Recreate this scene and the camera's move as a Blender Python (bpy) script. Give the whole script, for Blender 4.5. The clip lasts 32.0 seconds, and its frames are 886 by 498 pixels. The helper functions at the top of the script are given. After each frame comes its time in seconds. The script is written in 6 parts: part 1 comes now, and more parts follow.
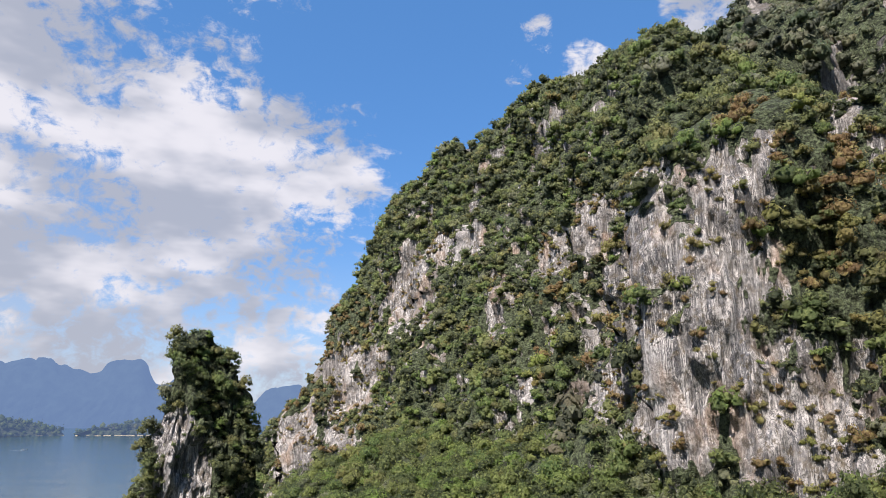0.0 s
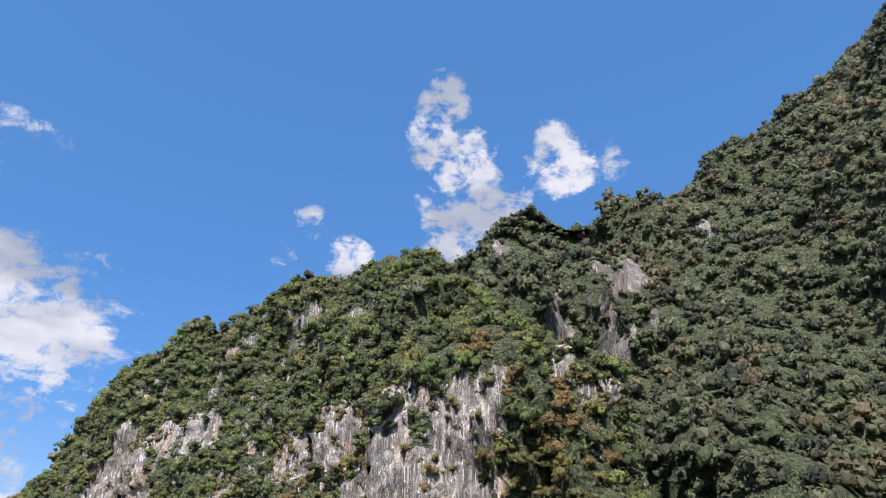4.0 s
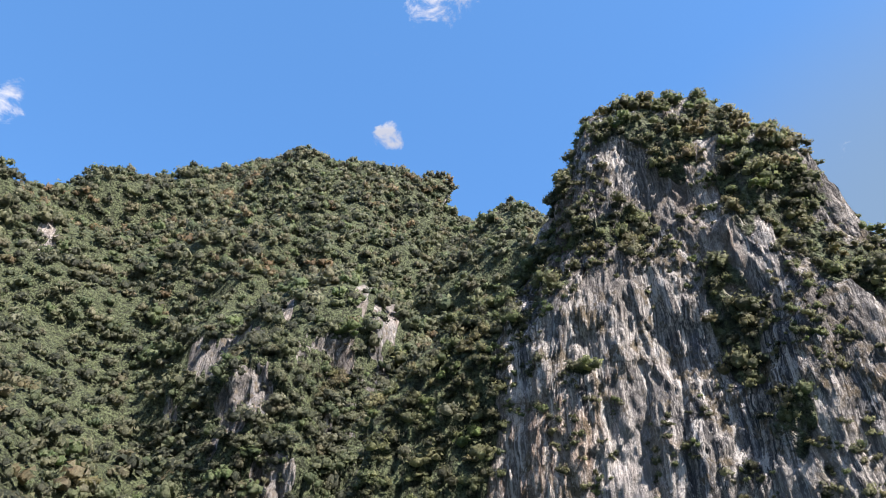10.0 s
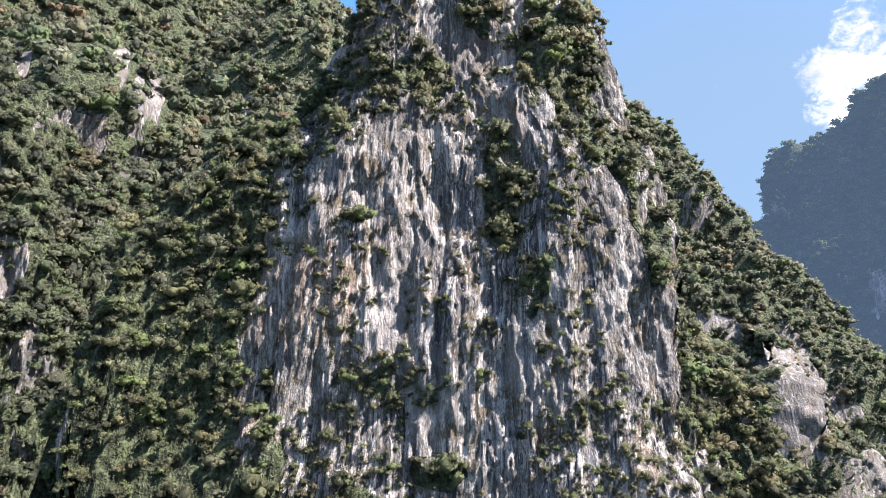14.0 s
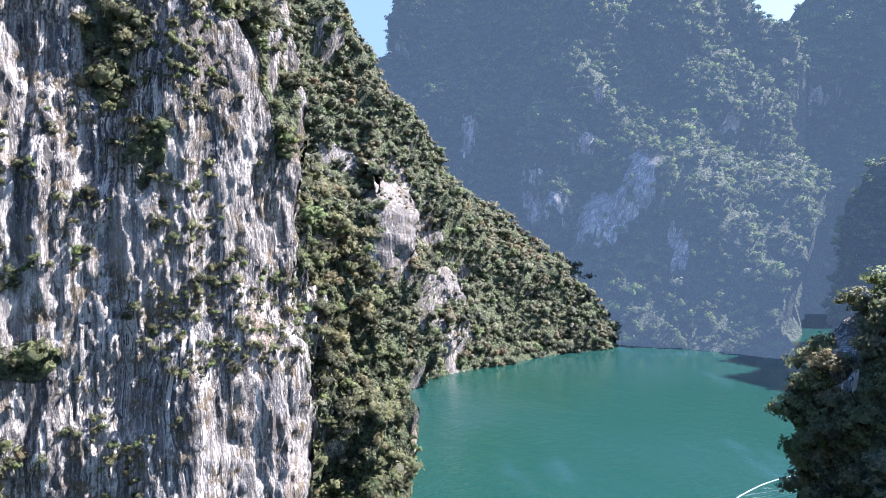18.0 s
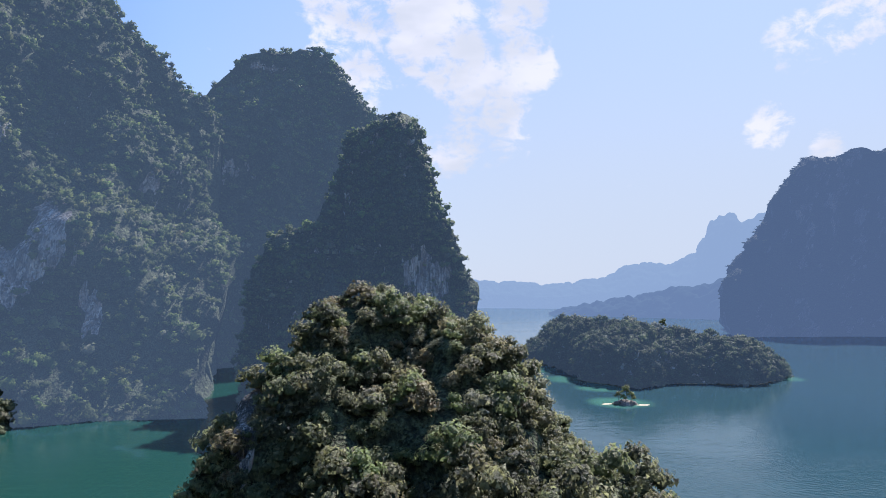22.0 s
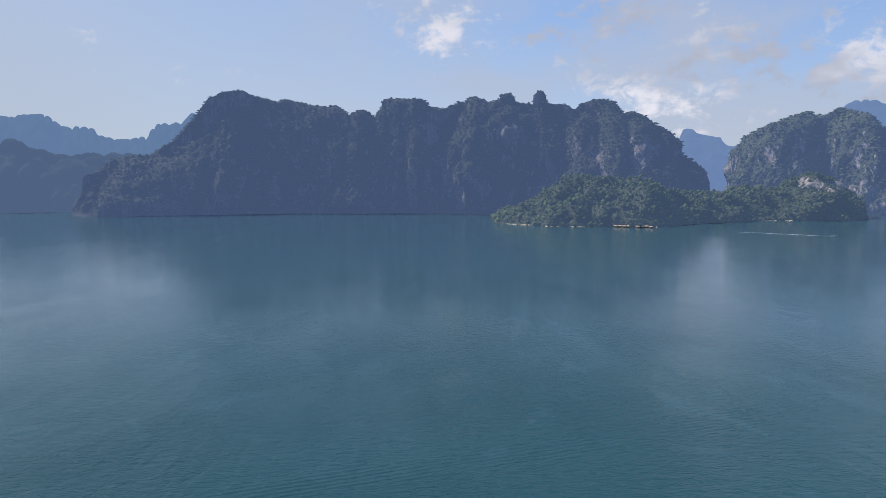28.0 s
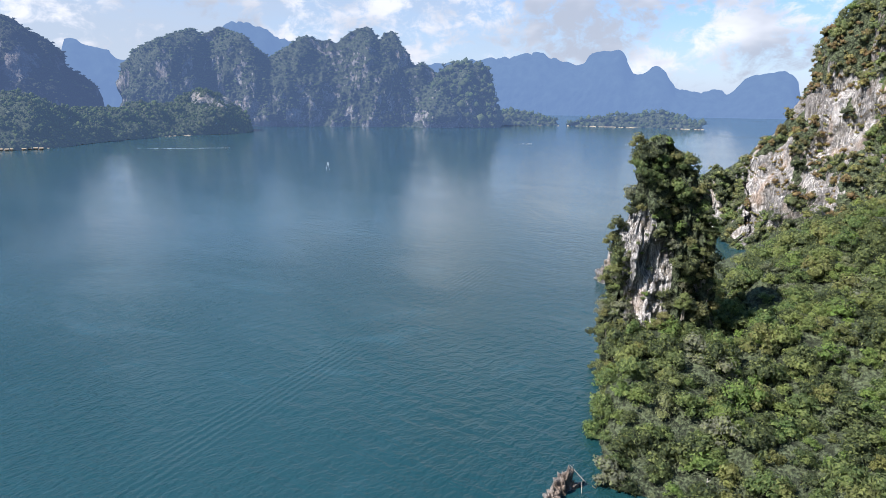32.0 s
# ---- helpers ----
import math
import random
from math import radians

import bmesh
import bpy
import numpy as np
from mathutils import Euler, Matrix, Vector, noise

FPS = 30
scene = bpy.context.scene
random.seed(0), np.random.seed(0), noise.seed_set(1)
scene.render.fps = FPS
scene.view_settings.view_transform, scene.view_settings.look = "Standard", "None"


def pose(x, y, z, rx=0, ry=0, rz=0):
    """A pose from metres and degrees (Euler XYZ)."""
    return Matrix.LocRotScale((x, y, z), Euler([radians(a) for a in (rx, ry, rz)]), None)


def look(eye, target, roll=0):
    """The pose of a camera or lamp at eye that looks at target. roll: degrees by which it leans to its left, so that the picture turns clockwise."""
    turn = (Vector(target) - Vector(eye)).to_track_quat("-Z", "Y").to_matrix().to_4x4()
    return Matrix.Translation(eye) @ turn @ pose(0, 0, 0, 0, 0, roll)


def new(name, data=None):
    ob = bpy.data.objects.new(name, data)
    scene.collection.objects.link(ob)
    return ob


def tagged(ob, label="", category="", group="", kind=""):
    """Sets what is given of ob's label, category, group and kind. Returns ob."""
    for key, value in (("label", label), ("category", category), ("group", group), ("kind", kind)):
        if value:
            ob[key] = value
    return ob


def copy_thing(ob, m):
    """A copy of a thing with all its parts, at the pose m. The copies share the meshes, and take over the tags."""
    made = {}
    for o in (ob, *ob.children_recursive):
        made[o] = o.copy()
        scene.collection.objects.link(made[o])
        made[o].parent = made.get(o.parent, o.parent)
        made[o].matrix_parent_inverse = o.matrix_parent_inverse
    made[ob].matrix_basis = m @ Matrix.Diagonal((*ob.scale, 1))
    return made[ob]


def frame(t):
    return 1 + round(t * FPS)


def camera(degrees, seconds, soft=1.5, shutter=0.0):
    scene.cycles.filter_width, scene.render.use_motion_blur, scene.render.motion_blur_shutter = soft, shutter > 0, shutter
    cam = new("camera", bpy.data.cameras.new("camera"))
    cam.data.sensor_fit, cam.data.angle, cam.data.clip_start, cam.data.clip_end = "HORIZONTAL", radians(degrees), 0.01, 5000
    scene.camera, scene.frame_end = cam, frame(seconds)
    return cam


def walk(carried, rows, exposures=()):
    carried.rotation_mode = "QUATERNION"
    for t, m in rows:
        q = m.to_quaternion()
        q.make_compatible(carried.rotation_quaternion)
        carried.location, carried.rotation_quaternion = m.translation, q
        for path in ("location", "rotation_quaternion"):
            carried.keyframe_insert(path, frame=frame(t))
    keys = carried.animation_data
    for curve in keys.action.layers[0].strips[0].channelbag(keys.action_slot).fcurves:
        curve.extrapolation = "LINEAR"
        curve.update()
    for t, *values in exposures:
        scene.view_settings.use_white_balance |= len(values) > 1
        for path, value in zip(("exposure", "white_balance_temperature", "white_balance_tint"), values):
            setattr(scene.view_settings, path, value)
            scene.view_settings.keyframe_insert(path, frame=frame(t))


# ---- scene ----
cam = camera(67.92, 32.0, soft=0.9)
# seconds; stops, kelvin, tint
EXPOSURES = ((0.0, 0.84, 6500, 18), (6.0, 0.94, 6300, 18), (9.0, 1.2, 6650, 18), (12.0, 1.62, 6700, 19), (13.0, 1.72, 6600, 19), (16.0, 1.96, 6300, 23),
             (19.0, 2.12, 5950, 22), (20.5, 1.70, 5850, 23), (22.0, 1.18, 6150, 19), (24.0, 0.86, 6200, 18), (25.5, 0.64, 6250, 17), (27.5, 0.70, 6300, 17), (28.5, 0.84, 6250, 18), (30.0, 1.12, 6250, 18), (32.0, 1.08, 6150, 15))
# seconds; place; heading, pitch and lean in degrees
PATH = (
    (0.0, -4.52, 6.21, 75.32, -0.00, 14.20, 0.31),
    (0.5, -4.17, 6.27, 76.17, 1.96, 16.29, 0.26),
    (1.0, -3.90, 6.35, 77.01, 4.10, 18.50, 0.26),
    (1.5, -3.76, 6.40, 77.84, 6.23, 20.76, 0.20),
    (2.0, -3.78, 6.33, 78.67, 8.55, 22.94, 0.13),
    (2.5, -3.89, 6.10, 79.52, 11.34, 25.04, -0.01),
    (4.5, -5.92, 2.32, 83.97, 27.21, 32.01, -0.18),
    (5.0, -5.86, 1.60, 84.87, 32.57, 33.55, -0.16),
    (5.5, -5.62, 0.98, 85.81, 38.21, 35.07, -0.07),
    (6.0, -5.08, 0.49, 86.86, 43.57, 35.74, -0.06),
    (6.5, -4.42, 0.12, 87.97, 49.35, 35.70, 0.01),
    (7.0, -3.82, -0.05, 89.14, 54.95, 35.36, -0.02),
    (7.5, -3.48, -0.16, 90.35, 60.81, 35.07, -0.01),
    (8.0, -3.37, -0.27, 91.39, 66.03, 34.93, -0.02),
    (8.5, -3.45, -0.33, 92.39, 70.81, 34.84, -0.02),
    (9.0, -3.65, -0.39, 93.38, 75.49, 34.77, -0.01),
    (9.5, -3.84, -0.44, 94.37, 79.54, 34.08, 0.06),
    (10.0, -3.92, -0.50, 95.37, 83.34, 32.62, 0.11),
    (10.5, -3.95, -0.47, 96.39, 86.47, 30.78, 0.14),
    (11.0, -4.07, -0.59, 97.40, 88.80, 28.42, 0.11),
    (11.5, -4.12, -0.62, 98.47, 91.09, 25.91, 0.10),
    (12.0, -4.18, -0.56, 99.56, 93.59, 23.40, 0.12),
    (12.5, -4.26, -0.38, 100.65, 96.20, 20.94, 0.14),
    (13.0, -4.36, -0.18, 101.72, 98.80, 18.72, 0.12),
    (13.5, -4.50, -0.04, 102.83, 101.34, 16.60, 0.09),
    (15.5, -5.19, -0.65, 106.16, 113.77, 8.90, 0.03),
    (16.0, -4.91, -0.75, 107.38, 117.59, 6.86, -0.07),
    (16.5, -4.55, -0.78, 108.69, 121.96, 4.77, -0.10),
    (17.0, -4.13, -0.87, 109.97, 126.62, 2.73, -0.10),
    (17.5, -3.78, -1.11, 111.19, 131.26, 0.68, -0.07),
    (18.0, -3.59, -1.29, 112.37, 135.87, -1.25, -0.08),
    (18.5, -3.62, -1.42, 113.56, 141.97, -2.02, -0.07),
    (19.0, -3.81, -1.58, 114.67, 148.27, -1.82, -0.05),
    (19.5, -4.02, -1.95, 115.80, 153.14, -1.07, -0.10),
    (20.0, -4.25, -2.73, 116.90, 157.11, 0.12, -0.09),
    (20.5, -4.48, -3.64, 117.99, 162.47, 1.44, -0.08),
    (21.0, -4.62, -4.48, 119.04, 168.96, 2.53, -0.06),
    (21.5, -4.59, -5.13, 120.07, 175.54, 3.02, 0.01),
    (22.0, -4.47, -5.59, 121.12, 183.43, 3.41, 0.08),
    (22.5, -4.39, -5.90, 122.15, 191.35, 3.76, 0.16),
    (23.0, -4.38, -6.15, 123.17, 197.72, 3.82, 0.15),
    (23.5, -4.57, -6.42, 124.17, 203.41, 3.37, 0.12),
    (24.0, -4.90, -6.68, 125.09, 210.29, 2.73, 0.09),
    (24.5, -5.41, -6.88, 125.97, 218.46, 1.96, 0.08),
    (25.0, -6.12, -6.98, 126.76, 226.96, 0.86, 0.14),
    (25.5, -6.92, -6.93, 127.46, 235.83, -0.47, 0.12),
    (26.0, -7.72, -6.75, 128.04, 244.39, -1.76, 0.02),
    (26.5, -8.39, -6.48, 128.49, 252.95, -3.13, -0.08),
    (28.5, -5.53, -4.14, 127.04, 277.13, -7.38, -0.16),
    (29.0, -4.76, -3.53, 126.62, 281.02, -8.38, -0.20),
    (29.5, -3.96, -3.06, 126.12, 285.81, -9.30, -0.14),
    (30.0, -3.13, -2.61, 125.63, 292.35, -10.16, -0.17),
    (30.5, -2.32, -2.10, 125.23, 299.45, -10.99, -0.05),
    (31.0, -1.52, -1.47, 125.01, 306.71, -11.79, -0.05),
    (31.5, -0.74, -0.76, 124.95, 314.00, -12.59, 0.18),
    (32.0, 0.00, 0.00, 125.00, 321.16, -13.36, 0.40),
)
walk(cam, [(t, pose(x, y, z, 90 + p, -r, -a)) for t, x, y, z, a, p, r in PATH], EXPOSURES)

# ---- world, sun ----
SUN_AZ, SUN_EL = 212.0, 49.0
sun_dir = Vector((math.sin(radians(SUN_AZ)) * math.cos(radians(SUN_EL)), math.cos(radians(SUN_AZ)) * math.cos(radians(SUN_EL)), math.sin(radians(SUN_EL))))


class Graph:
    """A short hand for node trees."""

    def __init__(self, tree):
        self.t = tree
        tree.nodes.clear()

    def n(self, kind, ins=None, **props):
        node = self.t.nodes.new(kind)
        for k, v in props.items():
            setattr(node, k, v)
        for k, v in (ins or {}).items():
            if isinstance(v, bpy.types.NodeSocket):
                self.t.links.new(v, node.inputs[k])
            else:
                node.inputs[k].default_value = v
        return node

    def math(self, op, a, b=0.0, clamp=False):
        return self.n("ShaderNodeMath", {0: a, 1: b}, operation=op, use_clamp=clamp).outputs[0]

    def mix(self, f, a, b, blend="MIX"):
        node = self.n("ShaderNodeMix", data_type="RGBA", blend_type=blend)
        for k, v in ((0, f), (6, a), (7, b)):
            if isinstance(v, bpy.types.NodeSocket):
                self.t.links.new(v, node.inputs[k])
            else:
                node.inputs[k].default_value = v if k == 0 else (*v[:3], 1.0)
        return node.outputs[2]

    def ramp(self, f, lo, hi, a=0.0, b=1.0):
        return self.n("ShaderNodeMapRange", {0: f, 1: lo, 2: hi, 3: a, 4: b}, interpolation_type="SMOOTHSTEP").outputs[0]

    def noise(self, vec, scale, detail=4.0, rough=0.55, dist=0.0):
        return self.n("ShaderNodeTexNoise", {"Vector": vec, "Scale": scale, "Detail": detail, "Roughness": rough, "Distortion": dist}).outputs[0]

    def scaled(self, vec, s):
        return self.n("ShaderNodeMapping", {"Vector": vec, "Scale": s}).outputs[0]


def toward(az, el):
    return (math.sin(radians(az)) * math.cos(radians(el)), math.cos(radians(az)) * math.cos(radians(el)), math.sin(radians(el)))


# banks of cloud: heading, elevation, half width in degrees, strength
CLOUDS = (
    (-34, 22, 9, 0.46), (-33, 15, 9, 0.44), (-23, 20, 8, 0.50), (-15, 20, 6, 0.40), (-12, 17, 5, 0.42), (-22, 13, 7, 0.46), (-16, 9, 6, 0.42), (-28, 9, 8, 0.44), (-20, 31, 2.6, 0.36), (-15, 32, 2.0, 0.32), (-26, 27, 6, 0.34), (83.4, 53.5, 2.4, 0.26),
    (140.5, 25.5, 4.0, 0.34), (272, 15, 5, 0.26), (250, 13, 9, 0.12), (285, 9.7, 7, 0.24), (304, 10, 9, 0.3), (296, 8, 7, 0.26), (313, 8, 9, 0.3), (331, 7, 9, 0.26), (290, 20, 14, 0.26), (315, 20, 14, 0.28),
    (22.9, 42.8, 1.7, 0.4), (22.0, 40.0, 2.3, 0.42), (25.6, 37.8, 2.4, 0.44), (25.7, 35.2, 2.0, 0.4), (24.5, 31.9, 2.6, 0.46), (29.7, 33.7, 1.8, 0.34), (35.6, 37.3, 2.6, 0.44), (39.2, 36.7, 1.8, 0.3), (76.7, 42.0, 1.3, 0.4), (13.6, 29.4, 1.8, 0.4), (9.1, 31.7, 1.3, 0.34), (6.8, 29.2, 1.0, 0.26), (20.6, 34.8, 1.0, 0.25),
    (176.0, 18.2, 2.7, 0.37), (180.9, 19.6, 2.2, 0.43), (184.7, 18.3, 2.7, 0.43), (188.6, 17.0, 2.2, 0.33), (191.0, 19.3, 2.1, 0.39), (183.8, 12.3, 2.8, 0.33), (189.6, 13.6, 2.2, 0.33), (174.6, 22.4, 3.0, 0.39), (181.8, 23.3, 3.0, 0.39), (190.0, 23.1, 1.9, 0.37), (212.3, 18.2, 1.9, 0.43), (216.0, 19.3, 2.2, 0.43), (220.4, 19.0, 1.4, 0.37), (220.3, 15.3, 2.1, 0.39), (224.5, 16.0, 2.4, 0.43), (222.8, 12.8, 1.6, 0.37), (210.0, 12.8, 1.4, 0.43), (224.0, 21.1, 2.1, 0.39), (230.5, 8.8, 1.9, 0.37), (229.3, 12.5, 1.4, 0.33), (214.4, 10.4, 1.2, 0.33), (217.4, 4.6, 2.7, 0.19))


def make_sky():
    world = bpy.data.worlds.new("sky")
    scene.world = world
    world.use_nodes = True
    g = Graph(world.node_tree)
    sky = g.n("ShaderNodeTexSky", sky_type="NISHITA", sun_disc=False, sun_elevation=radians(SUN_EL), sun_rotation=radians(SUN_AZ), altitude=100.0, air_density=1.0, dust_density=0.5, ozone_density=3.0)
    blue = g.n("ShaderNodeHueSaturation", {"Saturation": 1.25, "Value": 0.9, "Color": sky.outputs[0]})
    way = g.n("ShaderNodeTexCoord").outputs["Generated"]
    cover = None
    for az, el, half, s in CLOUDS:
        dot = g.n("ShaderNodeVectorMath", {0: way, 1: toward(az, el)}, operation="DOT_PRODUCT").outputs["Value"]
        spot = g.ramp(dot, math.cos(radians(half * 1.9)), math.cos(radians(half * 0.1)), 0.0, s)
        cover = spot if cover is None else g.math("MAXIMUM", cover, spot)
    stretched = g.scaled(way, (1.0, 1.0, 1.7))
    fbm = g.math("ADD", g.math("MULTIPLY", g.noise(stretched, 7.0, 9.0, 0.58, 0.2), 0.6), g.math("MULTIPLY", g.noise(stretched, 22.0, 8.0, 0.66, 0.6), 0.4))
    fbm = g.math("ADD", g.math("MULTIPLY", g.math("SUBTRACT", fbm, 0.5), 1.7), 0.48)
    edge = g.math("MULTIPLY", g.math("SUBTRACT", g.noise(way, 34.0, 6.0, 0.62, 0.4), 0.52), g.math("MULTIPLY", cover, 1.5))
    dense = g.math("ADD", g.math("ADD", fbm, cover), edge)
    mask = g.ramp(dense, 0.71, 0.93)
    shade = g.ramp(g.noise(g.scaled(way, (1.0, 1.0, 2.4)), 5.0, 4.0, 0.5), 0.38, 0.62)
    tone = g.mix(shade, (2.0, 2.2, 2.5), (3.9, 3.95, 4.0))
    sep = g.n("ShaderNodeSeparateXYZ", {0: way})
    low = g.ramp(sep.outputs[2], -0.02, 0.30, 1.0, 0.0)
    hazy = g.mix(g.math("MULTIPLY", low, 0.46), g.mix(0.5, blue.outputs[0], (0.50, 1.42, 3.05)), (2.4, 2.75, 3.3))
    side = g.n("ShaderNodeVectorMath", {0: way, 1: toward(SUN_AZ, 15.0)}, operation="DOT_PRODUCT").outputs["Value"]
    glare = g.ramp(side, 0.2, 1.0)
    hazy = g.mix(g.math("MULTIPLY", glare, g.ramp(sep.outputs[2], 0.0, 0.75, 0.95, 0.4)), hazy, (2.15, 2.48, 2.80))
    cool = g.n("ShaderNodeVectorMath", {0: way, 1: toward(128.0, 15.0)}, operation="DOT_PRODUCT").outputs["Value"]
    hazy = g.mix(g.ramp(cool, 0.84, 0.985, 0.0, 0.8), hazy, (0.92, 1.36, 1.72))
    tone = g.mix(glare, tone, g.mix(shade, (2.55, 2.75, 2.95), (3.2, 3.3, 3.45)))
    veil = g.n("ShaderNodeVectorMath", {0: way, 1: toward(295.0, 6.0)}, operation="DOT_PRODUCT").outputs["Value"]
    veil = g.math("MULTIPLY", g.ramp(veil, 0.7, 0.97), g.ramp(g.noise(g.scaled(way, (1.0, 1.0, 3.0)), 3.0, 6.0, 0.55, 0.3), 0.32, 0.62, 0.35, 0.9))
    hazy = g.mix(g.math("MULTIPLY", veil, g.ramp(sep.outputs[2], 0.25, 0.6, 0.85, 0.1)), hazy, (2.2, 2.45, 2.75))
    both = g.mix(g.math("MULTIPLY", mask, 0.92), hazy, tone)
    near_sun = g.n("ShaderNodeVectorMath", {0: way, 1: toward(SUN_AZ, SUN_EL)}, operation="DOT_PRODUCT").outputs["Value"]
    both = g.mix(g.ramp(near_sun, math.cos(radians(21.0)), 1.0), both, (3.6, 3.6, 3.6))
    back = g.n("ShaderNodeBackground", {"Color": both, "Strength": 0.125})
    out = g.n("ShaderNodeOutputWorld", {"Surface": back.outputs[0]})


make_sky()
sun = new("sun", bpy.data.lights.new("sun", "SUN"))
sun.data.energy, sun.data.angle, sun.data.color = 5.0, radians(0.53), (1.0, 0.95, 0.87)
sun.matrix_world = look(sun_dir * 100, (0, 0, 0))


# ---- materials ----
def material(name):
    m = bpy.data.materials.new(name)
    m.use_nodes = True
    return m, Graph(m.node_tree)


def foliage_material(name, dark, mid, light, dry, dry_share=0.06, air=None, grain=1.6, contrast=1.0):
    """Leaves: each crown has its own hue by the attribute tint, each leaf its own tone."""
    m, g = material(name)
    own = g.n("ShaderNodeAttribute", attribute_name="tint").outputs["Fac"]
    tint = g.math("FRACT", g.math("ADD", own, g.n("ShaderNodeObjectInfo").outputs["Random"]))
    geo = g.n("ShaderNodeNewGeometry")
    pos = geo.outputs["Position"]
    leaf = geo.outputs["Random Per Island"]
    patch = g.noise(pos, 0.012, 3.0)
    spray = g.noise(pos, grain, 5.0, 0.72)
    tuft = g.noise(pos, grain * 0.3, 3.0, 0.6)
    hues = g.n("ShaderNodeValToRGB", {0: tint})
    row = hues.color_ramp
    row.elements[0].color, row.elements[1].color = (*dark, 1.0), (*(k * 1.25 for k in light), 1.0)
    for place, colour in ((0.16, dark), (0.30, mid), (0.44, (mid[0] * 0.85, mid[1] * 1.12, mid[2] * 0.9)), (0.56, light), (0.66, (light[0] * 0.72, light[1] * 1.02, light[2] * 0.75)),
                          (0.72, mid), (0.80, (light[0] * 1.12, light[1] * 0.98, light[2])), (0.88, dark), (0.92, (light[0] * 0.9, light[1] * 1.25, light[2] * 0.8)), (0.955, mid), (0.965, (0.27, 0.28, 0.20)), (0.985, (0.27, 0.28, 0.20))):
        row.elements.new(place).color = (*colour, 1.0)
    c = hues.outputs[0]
    dryness = g.ramp(g.math("ADD", g.math("MULTIPLY", patch, 0.7), g.math("MULTIPLY", g.math("FRACT", g.math("MULTIPLY", tint, 17.3)), 0.5)), 0.92 - dry_share, 1.02 - dry_share)
    c = g.mix(dryness, c, dry)
    c = g.mix(1.0 - contrast, c, mid) if contrast < 1 else c
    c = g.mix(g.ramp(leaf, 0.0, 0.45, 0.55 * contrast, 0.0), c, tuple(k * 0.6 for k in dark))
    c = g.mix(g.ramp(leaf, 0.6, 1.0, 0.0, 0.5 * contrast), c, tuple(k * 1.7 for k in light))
    # dark noise spots in the colour imitate shaded gaps between leaf clusters
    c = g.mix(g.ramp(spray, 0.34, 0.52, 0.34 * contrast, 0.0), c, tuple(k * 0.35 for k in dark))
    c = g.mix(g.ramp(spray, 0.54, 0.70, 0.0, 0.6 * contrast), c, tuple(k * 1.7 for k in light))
    h = g.math("ADD", spray, g.math("MULTIPLY", tuft, 1.5))
    bump = g.n("ShaderNodeBump", {"Height": h, "Strength": contrast, "Distance": 1.6 / grain})
    p = g.n("ShaderNodeBsdfPrincipled", {"Base Color": c, "Roughness": 0.5, "Specular IOR Level": 0.12 if air else 0.4, "Normal": bump.outputs[0]})
    tr = g.n("ShaderNodeBsdfTranslucent", {"Color": g.mix(0.15, c, (0.22, 0.24, 0.10))})
    mixed = g.n("ShaderNodeMixShader", {0: 0.5, 1: p.outputs[0], 2: tr.outputs[0]})
    finish(g, mixed, air)
    return m


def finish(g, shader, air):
    """The output; air paints distance haze in as an even glow: its colour and share."""
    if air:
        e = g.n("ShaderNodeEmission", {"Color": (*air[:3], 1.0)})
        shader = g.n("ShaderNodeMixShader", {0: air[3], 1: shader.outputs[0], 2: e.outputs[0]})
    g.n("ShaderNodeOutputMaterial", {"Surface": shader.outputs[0]})


